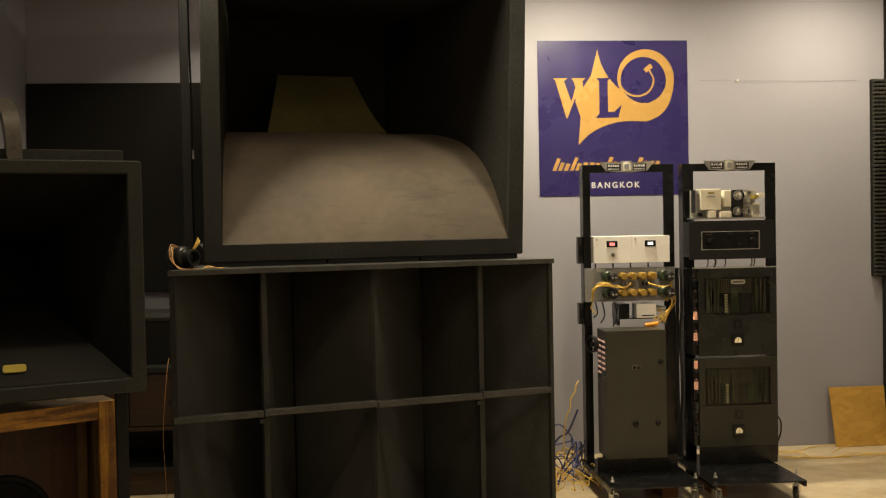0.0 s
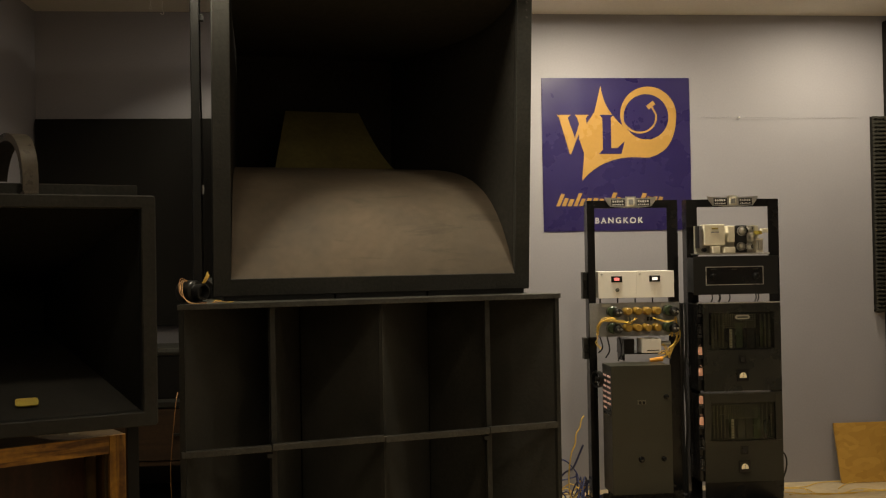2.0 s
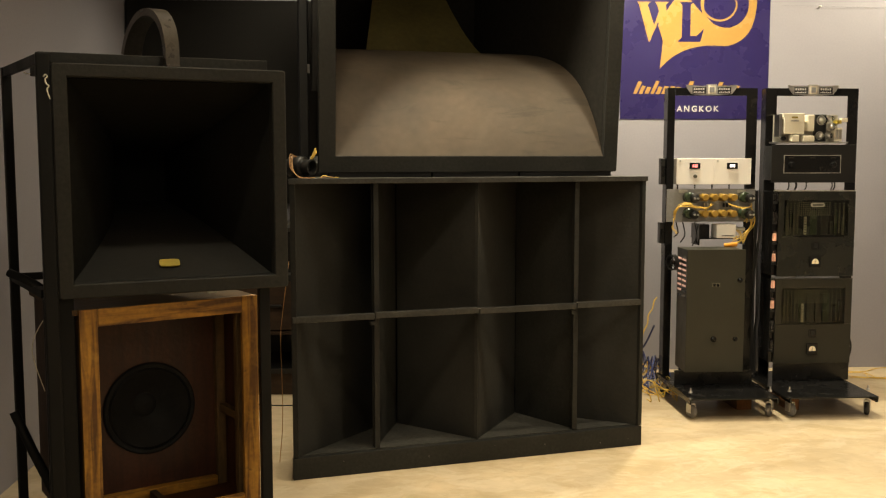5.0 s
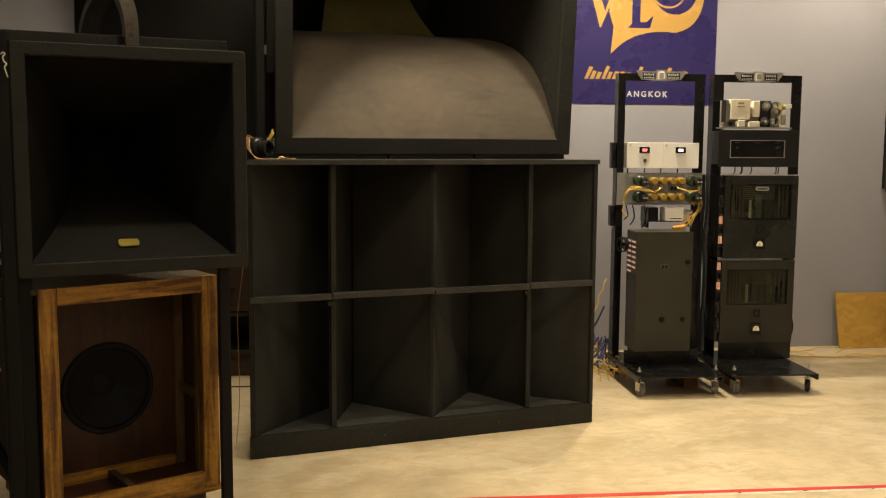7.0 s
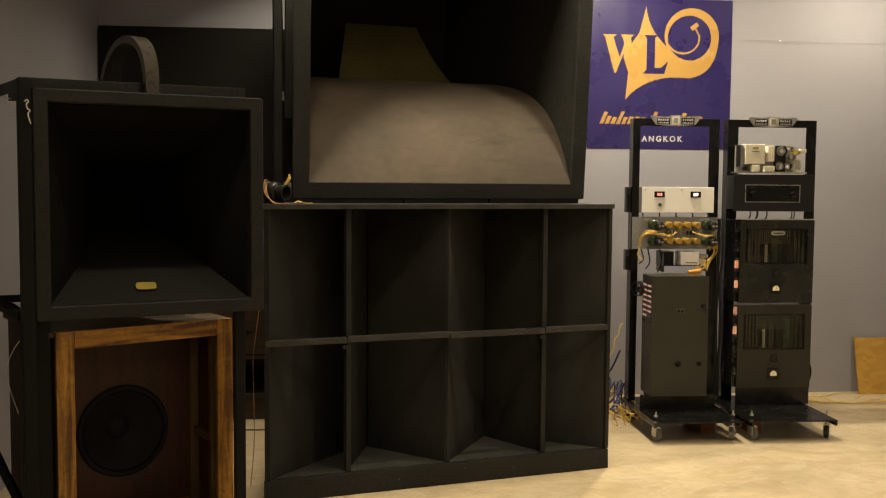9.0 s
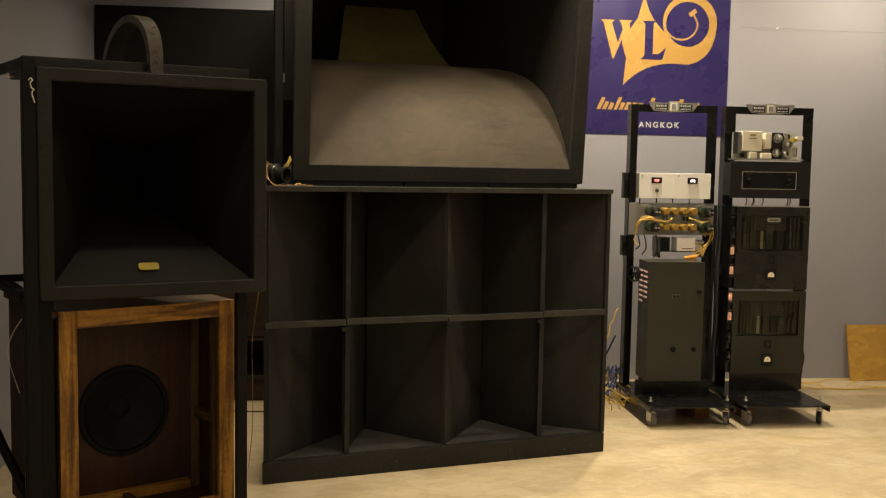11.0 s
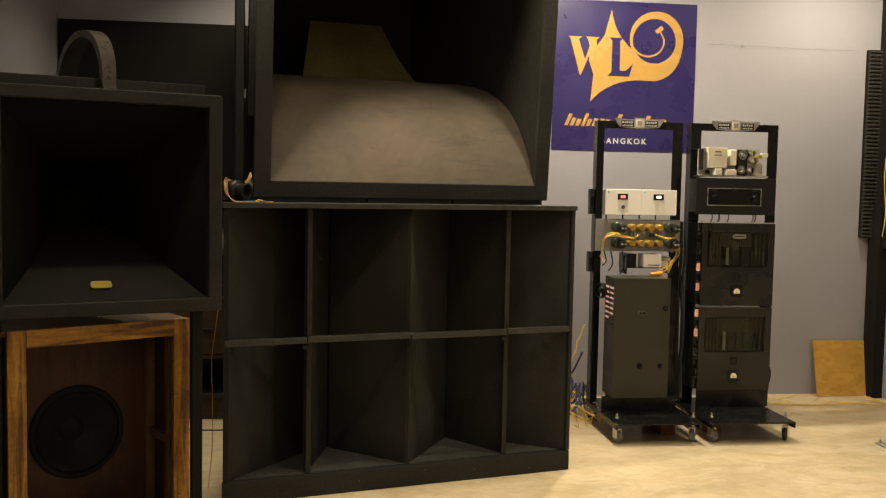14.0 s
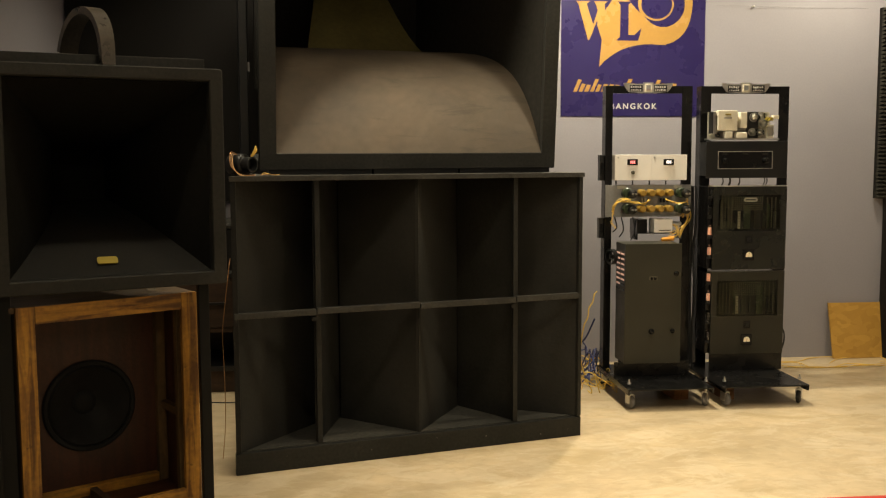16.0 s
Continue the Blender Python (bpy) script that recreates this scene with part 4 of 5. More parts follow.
def badge(parent, cx, z, y):
    """A winged plate without lettering: dark fields with pale bars round a central tablet."""
    k = 1.0
    out = [(-0.150, 0.030), (-0.138, 0.004), (-0.118, -0.022), (-0.05, -0.028), (0.05, -0.028), (0.118, -0.022), (0.138, 0.004), (0.150, 0.030), (0.07, 0.024), (0.03, 0.026), (0.03, 0.034), (-0.03, 0.034), (-0.03, 0.026), (-0.07, 0.024)]
    m = pose(cx, y, z)
    b = part("badge", prism(bmesh.new(), [(a * k, c * k) for a, c in out], 0.006, m), SILVER, parent, "winged silver badge")
    for sx in (-1, 1):
        x0, x1 = sorted((sx * 0.034, sx * 0.112))
        boxed("field", CHARCOAL, b, x0, x1, -0.0085, -0.0062, -0.020, 0.018, 0.0, m=m)
        for row, n, za, zb in ((0, 5, 0.001, 0.013), (1, 6, -0.015, -0.007)):
            step = (x1 - x0 - 0.012) / n
            for q in range(n):
                xa = x0 + 0.006 + step * q
                boxed("bar", WHITE_PRINT, b, xa, xa + step * 0.66, -0.0102, -0.0087, za, zb - 0.002 * ((q + row) % 2), 0.0, m=m)
    boxed("tablet", IVORY, b, -0.022, 0.022, -0.0088, -0.0062, -0.022, 0.026, 0.001, m=m)
    boxed("tablet_field", DULLPLATE, b, -0.013, 0.013, -0.0104, -0.0090, -0.012, 0.017, 0.0, m=m)


RACK_W = 0.540


def rack_frame(name, x, label, shift, kick):
    r = thing(name, pose(x, 5.70, 0), label, "equipment rack", "equipment racks on casters")
    edge = 0.020 if shift == 0 else 0.0
    for x0, x1 in ((edge, 0.062), (RACK_W - 0.062, RACK_W)):
        boxed("upright", RACK, r, x0, x1, 0.0, 0.006, 0.12, 1.785, 0.001)
    boxed("upright_flange", RACK, r, edge, edge + 0.006, 0.0065, 0.075, 0.12, 1.785, 0.001)
    boxed("upright_flange", RACK, r, RACK_W - 0.006, RACK_W, 0.0065, 0.075, 0.12, 1.785, 0.001)
    boxed("top_bar", RACK, r, 0.063, RACK_W - 0.063, 0.0, 0.035, 1.742, 1.785, 0.001)
    boxed("base_plate", RACK, r, (0.012 if shift == 0 else -0.008) + shift, 0.495 + shift, -0.555, 0.09, 0.112, 0.1195, 0.001, "glossy black steel plate")
    boxed("base_lip", RACK, r, 0.012 + shift, 0.022 + shift, -0.553, 0.088, 0.088, 0.1115, 0.001)
    boxed("base_lip", RACK, r, 0.483 + shift, 0.495 + shift, -0.553, 0.088, 0.088, 0.1115, 0.001)
    boxed("kick_plate", RACK, r, 0.022, RACK_W - 0.075, kick, kick + 0.006, 0.12, 0.2035 if shift == 0 else 0.2215, 0.001)
    for x0, x1 in ((edge + 0.0015, edge + 0.062), (RACK_W - 0.036, RACK_W - 0.001)):
        boxed("rear_brace", RACK, r, x0, x1, 0.0755, 0.0815, 0.12, 0.9, 0.001)
    return r


RACK_A = rack_frame("equipment_rack", 1.075, "black steel equipment rack standing beside the bass bin", 0.0, -0.235)
RACK_B = rack_frame("equipment_rack", 1.667, "black steel equipment rack with two amplifier panels", -0.05, -0.160)
for r, tyres, shift in ((RACK_A, (RUBBER, RUBBER), 0.0), (RACK_B, (RUBBER, RUBBER_DARK), -0.05)):
    caster(r, 0.040 + shift, -0.475, tyres[0], 18)
    caster(r, 0.480 + shift, -0.465, tyres[1], -35)
    caster(r, 0.04, 0.05, RUBBER_DARK, 60)
    caster(r, 0.44, 0.05, RUBBER_DARK, 40)
    badge(r, RACK_W / 2, 1.772, -0.001)


def at(r, x=0.0, y=0.0, z=0.0):
    return r.matrix_basis @ pose(x, y, z)


def meter_display(parent, x, z, material):
    b = boxed("display_bezel", RACK, parent, x - 0.031, x + 0.031, -0.006, -0.0005, z - 0.017, z + 0.017, 0.002)
    boxed("display", CHARCOAL, b, x - 0.022, x + 0.022, -0.0080, -0.0065, z - 0.011, z + 0.011, 0.0)
    for k in range(3):
        boxed("digit", material, b, x - 0.014 + 0.010 * k, x - 0.0068 + 0.010 * k, -0.0092, -0.0082, z - 0.008, z + 0.008, 0.0, "lit digit")


def white_supply(x, material, knob):
    s = thing("power_supply", at(RACK_A, x, -0.05, 1.238), "white metal power supply box with lit display", "power supply", "power supplies on the rack")
    boxed("case", WHITE, s, 0, 0.216, 0, 0.20, 0, 0.148, 0.002)
    meter_display(s, 0.104, 0.105, material)
    for sx in (0.02,):
        part("screw", cyl(bmesh.new(), 0.006, 0.005, 0.003, pose(sx, 0, 0.132) @ TURN_FRONT, 10), ZINC, s)
    if knob:
        part("knob", lathe(bmesh.new(), [(0.011, 0), (0.011, 0.004), (0.007, 0.005), (0.007, 0.016), (0.0001, 0.017)], pose(0.108, -0.0005, 0.045) @ TURN_FRONT, 16), PUNCHED, s, "small metal switch", smooth=40)


white_supply(0.064, LED_RED, True)
white_supply(0.2805, LED_WHITE, False)


def cap_panel():
    p = thing("crossover_panel", at(RACK_A, 0.018, -0.052, 1.022), "grey metal panel with amber capacitors and green valves", "crossover panel")
    boxed("plate", DULLPLATE, p, 0, 0.515, 0.03, 0.036, 0.0, 0.188, 0.001)
    boxed("bracket", RACK, p, 0.02, 0.50, 0.0365, 0.09, 0.0, 0.01, 0.001)
    for k in range(5):
        x = 0.06 + 0.1 * k
        boxed("stand_off", RACK, p, x, x + 0.006, 0.032, 0.038, 0.1885, 0.2155, 0.0)
    for z in (0.050, 0.142):
        for k in range(4):
            part("capacitor", lathe(bmesh.new(), [(0.0001, 0.075), (0.016, 0.075), (0.0205, 0.070), (0.0215, 0.062), (0.0215, 0.0)], pose(0.205 + 0.055 * k, 0.0295, z) @ TURN_FRONT, 24), AMBER, p, "amber cylindrical capacitor", smooth=40)
        for x in (0.135, 0.455):
            part("valve_base", lathe(bmesh.new(), [(0.030, 0.0), (0.030, 0.045), (0.025, 0.05), (0.0001, 0.051)], pose(x - 0.012, 0.0295, z) @ TURN_FRONT, 24), GREEN_DARK, p, "dark green coil can", smooth=40)
            part("valve_cap", lathe(bmesh.new(), [(0.026, 0.0), (0.027, 0.02), (0.022, 0.034), (0.010, 0.040), (0.0001, 0.041)], pose(x + 0.008, -0.0225, z - 0.004) @ TURN_FRONT, 24), STEEL, p, smooth=40)
            for dx in (-0.008, 0.010):
                part("terminal", cyl(bmesh.new(), 0.006, 0.0055, 0.014, pose(x + 0.008 + dx, -0.058, z - 0.004) @ TURN_FRONT, 10), SILVER, p)
    rnd = random.Random(4)

    def strand(pts, r=0.0024, n=3, loose=0.007):
        for k in range(n):
            part("wire", tube(bmesh.new(), [tuple(v + rnd.uniform(-loose, loose) for v in p) for p in pts], r, 6), YELLOW, p, smooth=60)

    strand([(0.035, -0.02, 0.02), (0.03, -0.035, 0.06), (0.05, -0.045, 0.092), (0.10, -0.05, 0.098), (0.16, -0.05, 0.088), (0.21, -0.045, 0.082), (0.25, -0.02, 0.105)], n=4)
    strand([(0.03, -0.02, 0.03), (0.045, -0.035, 0.085), (0.08, -0.045, 0.108), (0.12, -0.045, 0.112)], n=3)
    strand([(0.35, -0.02, 0.105), (0.37, -0.045, 0.09), (0.41, -0.05, 0.084), (0.45, -0.045, 0.09), (0.475, -0.03, 0.096)], n=3, loose=0.005)
    strand([(0.034, -0.02, 0.03), (0.022, -0.025, 0.0), (0.025, -0.02, -0.03), (0.045, -0.02, -0.06)], n=2)
    for x in (0.215, 0.235, 0.255, 0.33, 0.35, 0.37):
        part("resistor", cyl(bmesh.new(), 0.006, 0.006, 0.022, pose(x, 0.02, 0.086), 10), CHASSIS if x < 0.3 else STEEL, p)
    for x in (0.09, 0.43):
        boxed("label_card", CHASSIS, p, x - 0.02, x + 0.03, 0.0272, 0.0293, 0.165, 0.183, 0.0)
    for x, h in ((0.10, 0.15), (0.17, 0.17), (0.06, 0.12)):
        part("lead", tube(bmesh.new(), [(x, 0.04, -0.001), (x + 0.015, 0.045, -h * 0.5), (x - 0.005, 0.06, -h + 0.03)], 0.004), BLACK_CABLE, p, smooth=60)


cap_panel()


def relay_box():
    s = thing("shelf_tray", at(RACK_A, 0.20, -0.06, 0.925), "small black steel tray above the tall amplifier", "tray")
    boxed("tray", RACK, s, 0, 0.285, 0, 0.16, 0, 0.006, 0.001)
    boxed("lip", RACK, s, 0, 0.06, 0.002, 0.15, 0.0065, 0.085, 0.002)
    for x in (0.0, 0.275):
        boxed("leg", RACK, s, x, x + 0.01, 0.02, 0.14, -0.0365, -0.0005, 0.001)
    b = thing("relay_box", at(RACK_A, 0.296, -0.075, 0.9315), "small white plastic relay box on a tray", "relay box")
    boxed("case", WHITE, b, 0, 0.112, 0, 0.10, 0, 0.078, 0.004)
    boxed("slot", RACK, b, 0.03, 0.10, -0.002, -0.0005, 0.012, 0.016, 0.0)
    part("plug", cyl(bmesh.new(), 0.015, 0.012, 0.05, pose(0.118, 0.02, 0.05, 0, 90, 0), 14), ZINC, b, smooth=40)
    c = thing("cable_tangle", at(RACK_A, 0.42, -0.085, 0.89), "tangled yellow cables beside the relay box", "cable")
    rnd = random.Random(5)
    ways = ([(-0.022, -0.015, 0.008), (0.01, -0.01, 0.030), (0.03, 0.0, 0.055), (0.06, 0.01, 0.10), (0.085, 0.02, 0.14), (0.062, 0.02, 0.17), (0.045, 0.02, 0.13)],
            [(-0.03, 0.0, 0.03), (0.005, -0.01, 0.05), (0.02, 0.0, 0.02), (0.05, 0.01, 0.07), (0.09, 0.02, 0.12), (0.088, 0.02, 0.19), (0.075, 0.03, 0.24)],
            [(-0.02, 0.0, 0.02), (0.02, -0.01, 0.03), (0.015, 0.0, 0.07), (-0.01, 0.0, 0.09)])
    for k in range(9):
        part("strand", tube(bmesh.new(), [tuple(v + rnd.uniform(-0.009, 0.009) for v in p) for p in ways[k % 3]], 0.0023, 6), YELLOW, c, smooth=60)
    part("connector", cyl(bmesh.new(), 0.011, 0.014, 0.072, pose(-0.088, -0.02, 0.003, 0, 84, 0), 14), ORANGE, c, "orange cable connector", smooth=40)


relay_box()


def tall_amplifier():
    a = thing("tall_amplifier", at(RACK_A, 0.061, -0.30, 0.204), "tall dark olive metal amplifier case with vented side", "amplifier")
    w, h, d = 0.326, 0.684, 0.20
    boxed("case", PANEL, a, 0.003, w - 0.003, 0.008, d, 0, h - 0.002, 0.004)
    boxed("front_panel", PANEL, a, 0, w, 0, 0.0075, 0.002, h, 0.002)
    for r in range(8):
        for c in range(2):
            y = 0.03 + 0.085 * c
            z = 0.415 + 0.029 * r
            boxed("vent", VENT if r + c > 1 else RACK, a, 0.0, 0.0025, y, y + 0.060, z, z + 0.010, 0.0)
    boxed("label_plate", PUNCHED, a, 0.14, 0.185, -0.002, -0.0005, 0.478, 0.50, 0.0, "worn label plate")
    boxed("label_bar", RACK, a, 0.146, 0.16, -0.0034, -0.0022, 0.480, 0.495, 0.0)
    boxed("label_bar", RACK, a, 0.166, 0.18, -0.0034, -0.0022, 0.480, 0.495, 0.0)
    for x, z, rr in ((0.155, 0.187, 0.016), (0.277, 0.187, 0.013), (0.295, 0.515, 0.014)):
        part("knob", lathe(bmesh.new(), [(rr, 0), (rr, 0.008), (rr * 0.6, 0.012), (rr * 0.5, 0.024), (0.0001, 0.025)], pose(x, -0.0005, z) @ TURN_FRONT, 18), RACK, a, smooth=40)
    # not a seen foot: dark block added to fill the shaded gap under the case
    boxed("foot", RACK, a, 0.02, w - 0.02, 0.095, d - 0.01, -0.0840, -0.0005, 0.002)
    return a


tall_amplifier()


def valve_chassis():
    a = thing("valve_preamplifier", at(RACK_B, 0.022, -0.14, 1.472), "silver valve preamplifier chassis with ivory transformers", "preamplifier")
    boxed("chassis", SILVER, a, 0.0, 0.40, 0.0, 0.14, -0.002, 0.006, 0.001)
    boxed("back_plate", CHASSIS, a, 0.0, 0.375, 0.085, 0.090, 0.0065, 0.160, 0.001)
    boxed("transformer", IVORY, a, 0.032, 0.150, 0.010, 0.084, 0.050, 0.166, 0.004, "square ivory transformer can")
    boxed("label_bar", BRASS, a, 0.075, 0.110, 0.0075, 0.0095, 0.138, 0.147, 0.0)
    boxed("label_bar", DULLPLATE, a, 0.070, 0.115, 0.0075, 0.0095, 0.120, 0.126, 0.0)
    boxed("core", STEEL, a, 0.006, 0.0245, 0.02, 0.084, 0.035, 0.160, 0.002)
    for k in range(4):
        boxed("lamination", SILVER, a, 0.0075 + 0.004 * k, 0.0095 + 0.004 * k, 0.014, 0.0195, 0.035, 0.158, 0.0)
    boxed("capacitor_can", IVORY, a, 0.172, 0.212, 0.020, 0.084, 0.066, 0.158, 0.006)
    boxed("small_transformer", IVORY, a, 0.075, 0.118, 0.0, 0.05, 0.0065, 0.045, 0.004)
    boxed("small_transformer", IVORY, a, 0.142, 0.206, 0.0, 0.05, 0.0065, 0.040, 0.004)
    part("knob", cyl(bmesh.new(), 0.012, 0.012, 0.02, pose(0.030, 0.02, 0.025) @ TURN_FRONT, 16), RACK, a, smooth=40)
    boxed("dark_bracket", CHARCOAL, a, 0.232, 0.292, 0.05, 0.0845, 0.008, 0.160, 0.002)
    for x, z, r in ((0.262, 0.128, 1.1), (0.254, 0.042, 0.95), (0.305, 0.136, 0.8), (0.315, 0.092, 1.0), (0.300, 0.040, 0.8)):
        v = part("valve", lathe(bmesh.new(), [(0.014 * r, 0.0), (0.020 * r, 0.012), (0.022 * r, 0.03), (0.018 * r, 0.044), (0.008 * r, 0.052), (0.0001, 0.054)], pose(x, 0.0495, z) @ TURN_FRONT, 20), GLASS, a, "clear glass valve", smooth=50)
        part("getter", lathe(bmesh.new(), [(0.010 * r, 0.002), (0.010 * r, 0.022), (0.006 * r, 0.030), (0.0001, 0.032)], pose(x, 0.0490, z) @ TURN_FRONT, 14), SILVER, v, smooth=50)
        part("valve_ring", lathe(bmesh.new(), [(0.021 * r, 0.0), (0.0245 * r, 0.0), (0.0245 * r, 0.010), (0.021 * r, 0.010), (0.021 * r, 0.0)], pose(x, 0.0495, z) @ TURN_FRONT, 20), SILVER, v, smooth=40)
    boxed("terminal_board", IVORY, a, 0.335, 0.378, 0.03, 0.084, 0.008, 0.085, 0.003)
    boxed("terminal_board", BRASS, a, 0.345, 0.368, 0.02, 0.084, 0.108, 0.128, 0.002)
    for k in range(4):
        boxed("tag_strip", ZINC, a, 0.338 + 0.010 * k, 0.342 + 0.010 * k, 0.022, 0.0295, 0.02, 0.075, 0.0)
    boxed("side_tab", IVORY, a, 0.372, 0.408, 0.03, 0.06, 0.118, 0.140, 0.002)


valve_chassis()


def tuner():
    a = thing("line_amplifier", at(RACK_B, -0.022, -0.16, 1.250), "charcoal line amplifier with white outlined window", "amplifier")
    w, h = 0.482, 0.212
    boxed("front_panel", CHARCOAL, a, 0, w, 0, 0.006, 0, h, 0.0015)
    boxed("case", CHARCOAL, a, 0.02, w - 0.02, 0.0065, 0.159, 0.012, h - 0.006, 0.003)
    boxed("window", RACK, a, 0.072, 0.392, -0.002, -0.0005, 0.056, 0.150, 0.0)
    for x0, x1, z0, z1 in ((0.068, 0.396, 0.150, 0.154), (0.068, 0.396, 0.052, 0.056), (0.068, 0.072, 0.0562, 0.1498), (0.392, 0.396, 0.0562, 0.1498)):
        boxed("outline", SILVER, a, x0, x1, -0.0042, -0.0006, z0, z1, 0.0)
    for x in (0.112, 0.352):
        part("knob", lathe(bmesh.new(), [(0.018, 0), (0.017, 0.012), (0.013, 0.016), (0.012, 0.022), (0.0001, 0.023)], pose(x, -0.0022, 0.10) @ TURN_FRONT, 20), RACK, a, smooth=40)
    for x in (0.112, 0.232, 0.352):
        boxed("scale_bar", PANEL, a, x - 0.016, x + 0.016, -0.0035, -0.0022, 0.136, 0.141, 0.0)
    for x in (0.11, 0.15, 0.155, 0.21, 0.36, 0.375):
        part("lead", tube(bmesh.new(), [(x, 0.03, 0.013), (x + 0.006, 0.03, -0.02), (x - 0.004, 0.03, -0.0435)], 0.0035), BLACK_CABLE, a, smooth=60)


tuner()


def power_amplifier(z, seed):
    a = thing("power_amplifier", at(RACK_B, -0.008, -0.175, z), "dark glossy power amplifier with grille and pale meter", "amplifier", "power amplifiers in the rack")
    w, h, d = 0.470, 0.487, 0.17
    face = AMP if seed == 1 else AMP_DULL
    boxed("case", RACK, a, 0.004, w - 0.004, 0.020, d, 0.004, h - 0.006, 0.003)
    boxed("front_panel", face, a, 0.028, w, 0.0, 0.0195, 0.0, 0.225, 0.002)
    boxed("top_rim", ZINC if seed == 1 else PANEL, a, 0.0, w, -0.002, 0.012, h - 0.006, h, 0.001)
    boxed("frame_side", face, a, 0.028, 0.062, 0.0, 0.0195, 0.2255, h - 0.0065, 0.002)
    boxed("frame_side", face, a, w - 0.040, w, 0.0, 0.0195, 0.2255, h - 0.0065, 0.002)
    boxed("frame_top", face, a, 0.0625, w - 0.0405, 0.0, 0.0195, h - 0.055, h - 0.0065, 0.002)
    rnd = random.Random(seed)
    boxed("inner_panel", face, a, 0.0625, w - 0.0405, 0.0165, 0.0195, 0.2258, h - 0.0555, 0.0)
    # valves and cans behind the grille
    x = 0.075
    while x < w - 0.06:
        wd = rnd.choice((0.014, 0.02, 0.03, 0.04))
        boxed("inner_can", rnd.choice((PANEL, AMP, CHARCOAL, GREEN_DARK, PANEL, AMP)), a, x, x + wd, 0.010, 0.0162, 0.235, 0.26 + rnd.uniform(0.05, 0.15), 0.002)
        x += wd + rnd.uniform(0.008, 0.03)
    for x, z1 in ((0.178, 0.338), (0.076, 0.322)) if seed == 1 else ((0.178, 0.342),):
        v = boxed("inner_tube", CHASSIS if seed == 2 or x > 0.1 else PUNCHED, a, x, x + 0.016, 0.002, 0.0098, 0.238, z1, 0.003, "pale upright valve")
        for k in range(6):
            boxed("rung", PANEL, v, x + 0.001, x + 0.015, 0.0006, 0.0017, 0.248 + 0.015 * k, 0.252 + 0.015 * k, 0.0)
    bm = bmesh.new()
    for k in range(15):
        x0 = 0.145 + 0.0125 * k
        for j in range(7):
            box(bm, x0, x0 + 0.0075, 0.004, 0.006, 0.345 + 0.0115 * j, 0.3525 + 0.0115 * j)
    tagged(part("perforated_plate", bm, PUNCHED, a, "punched metal grille"), kind="stuff")
    for xx in (0.078, 0.098, 0.118, 0.138, 0.352, 0.378, 0.402):
        bm = bmesh.new()
        for j in range(16):
            box(bm, xx, xx + 0.007, 0.003, 0.006, 0.245 + 0.011 * j, 0.251 + 0.011 * j)
        tagged(part("perforated_strip", bm, PUNCHED, a), kind="stuff")
    boxed("glass_front", PANE, a, 0.0625, w - 0.0405, -0.0005, 0.0012, 0.2258, h - 0.0555, 0.0)
    if seed == 1:
        out = [(0.042 * math.cos(radians(10 * k)) * (1 if abs(math.cos(radians(10 * k))) < 0.8 else 0.97), 0.014 * max(-0.85, min(0.85, 1.25 * math.sin(radians(10 * k))))) for k in range(36)]
        plate = part("badge_plate", prism(bmesh.new(), out, 0.003, pose(0.250, -0.003, h - 0.082)), CHASSIS, a, "small rounded pale badge")
        boxed("bar", PANEL, plate, 0.220, 0.280, -0.0075, -0.0062, h - 0.086, h - 0.078, 0.0)
    s = boxed("switch_plate", RACK, a, 0.225, 0.268, -0.003, -0.0005, 0.150, 0.196, 0.002)
    boxed("rocker", CHARCOAL, s, 0.236, 0.257, -0.008, -0.0032, 0.160, 0.186, 0.002)
    mz = 0.085
    b = boxed("meter_case", RACK, a, 0.212, 0.276, -0.012, -0.0005, mz - 0.032, mz + 0.032, 0.004)
    bm = bmesh.new()
    pts = [(0.019 * math.cos(radians(k * 12)), 0.021 * math.sin(radians(k * 12)) - 0.004) for k in range(16)] + [(-0.019, -0.012), (0.019, -0.012)]
    prism(bm, pts, 0.002, pose(0.244, -0.0122, mz))
    f = part("meter_face", bm, METER_FACE, b, "softly lit cream meter face")
    part("needle", box(bmesh.new(), -0.0008, 0.0008, -0.0005, 0, -0.012, 0.014, 0, pose(0.244, -0.0144, mz, 0, 12, 0)), RACK, b)
    # bare valves along the open side
    for k in range(4):
        zz = 0.08 + 0.115 * k
        v = part("side_valve", lathe(bmesh.new(), [(0.010, 0), (0.013, 0.02), (0.013, 0.055), (0.006, 0.066), (0.0001, 0.067)], pose(0.011, 0.004, zz), 16), GLASS, a, "small glass valve", smooth=50)
        part("heater", cyl(bmesh.new(), 0.008, 0.007, 0.042, pose(0.011, 0.004, zz + 0.008), 10), HEATER if k in ((0, 1) if seed == 1 else (2, 3)) else STEEL, v)
        part("valve_socket", cyl(bmesh.new(), 0.013, 0.012, 0.012, pose(0.011, 0.004, zz - 0.0125), 14), STEEL, a)
    return a


power_amplifier(0.720, 1)
power_amplifier(0.222, 2)


def rack_socket(z, h):
    s = thing("socket_strip", at(RACK_A, -0.006, 0.02, z), "black socket box screwed to the rack side", "socket box", "socket boxes on the rack side")
    boxed("case", STEEL, s, 0, 0.0255, 0, 0.05, 0, h, 0.003)
    boxed("inlet", RACK, s, 0.006, 0.020, -0.004, -0.0005, h * 0.3, h * 0.7, 0.001)


rack_socket(1.235, 0.15)
rack_socket(0.895, 0.12)


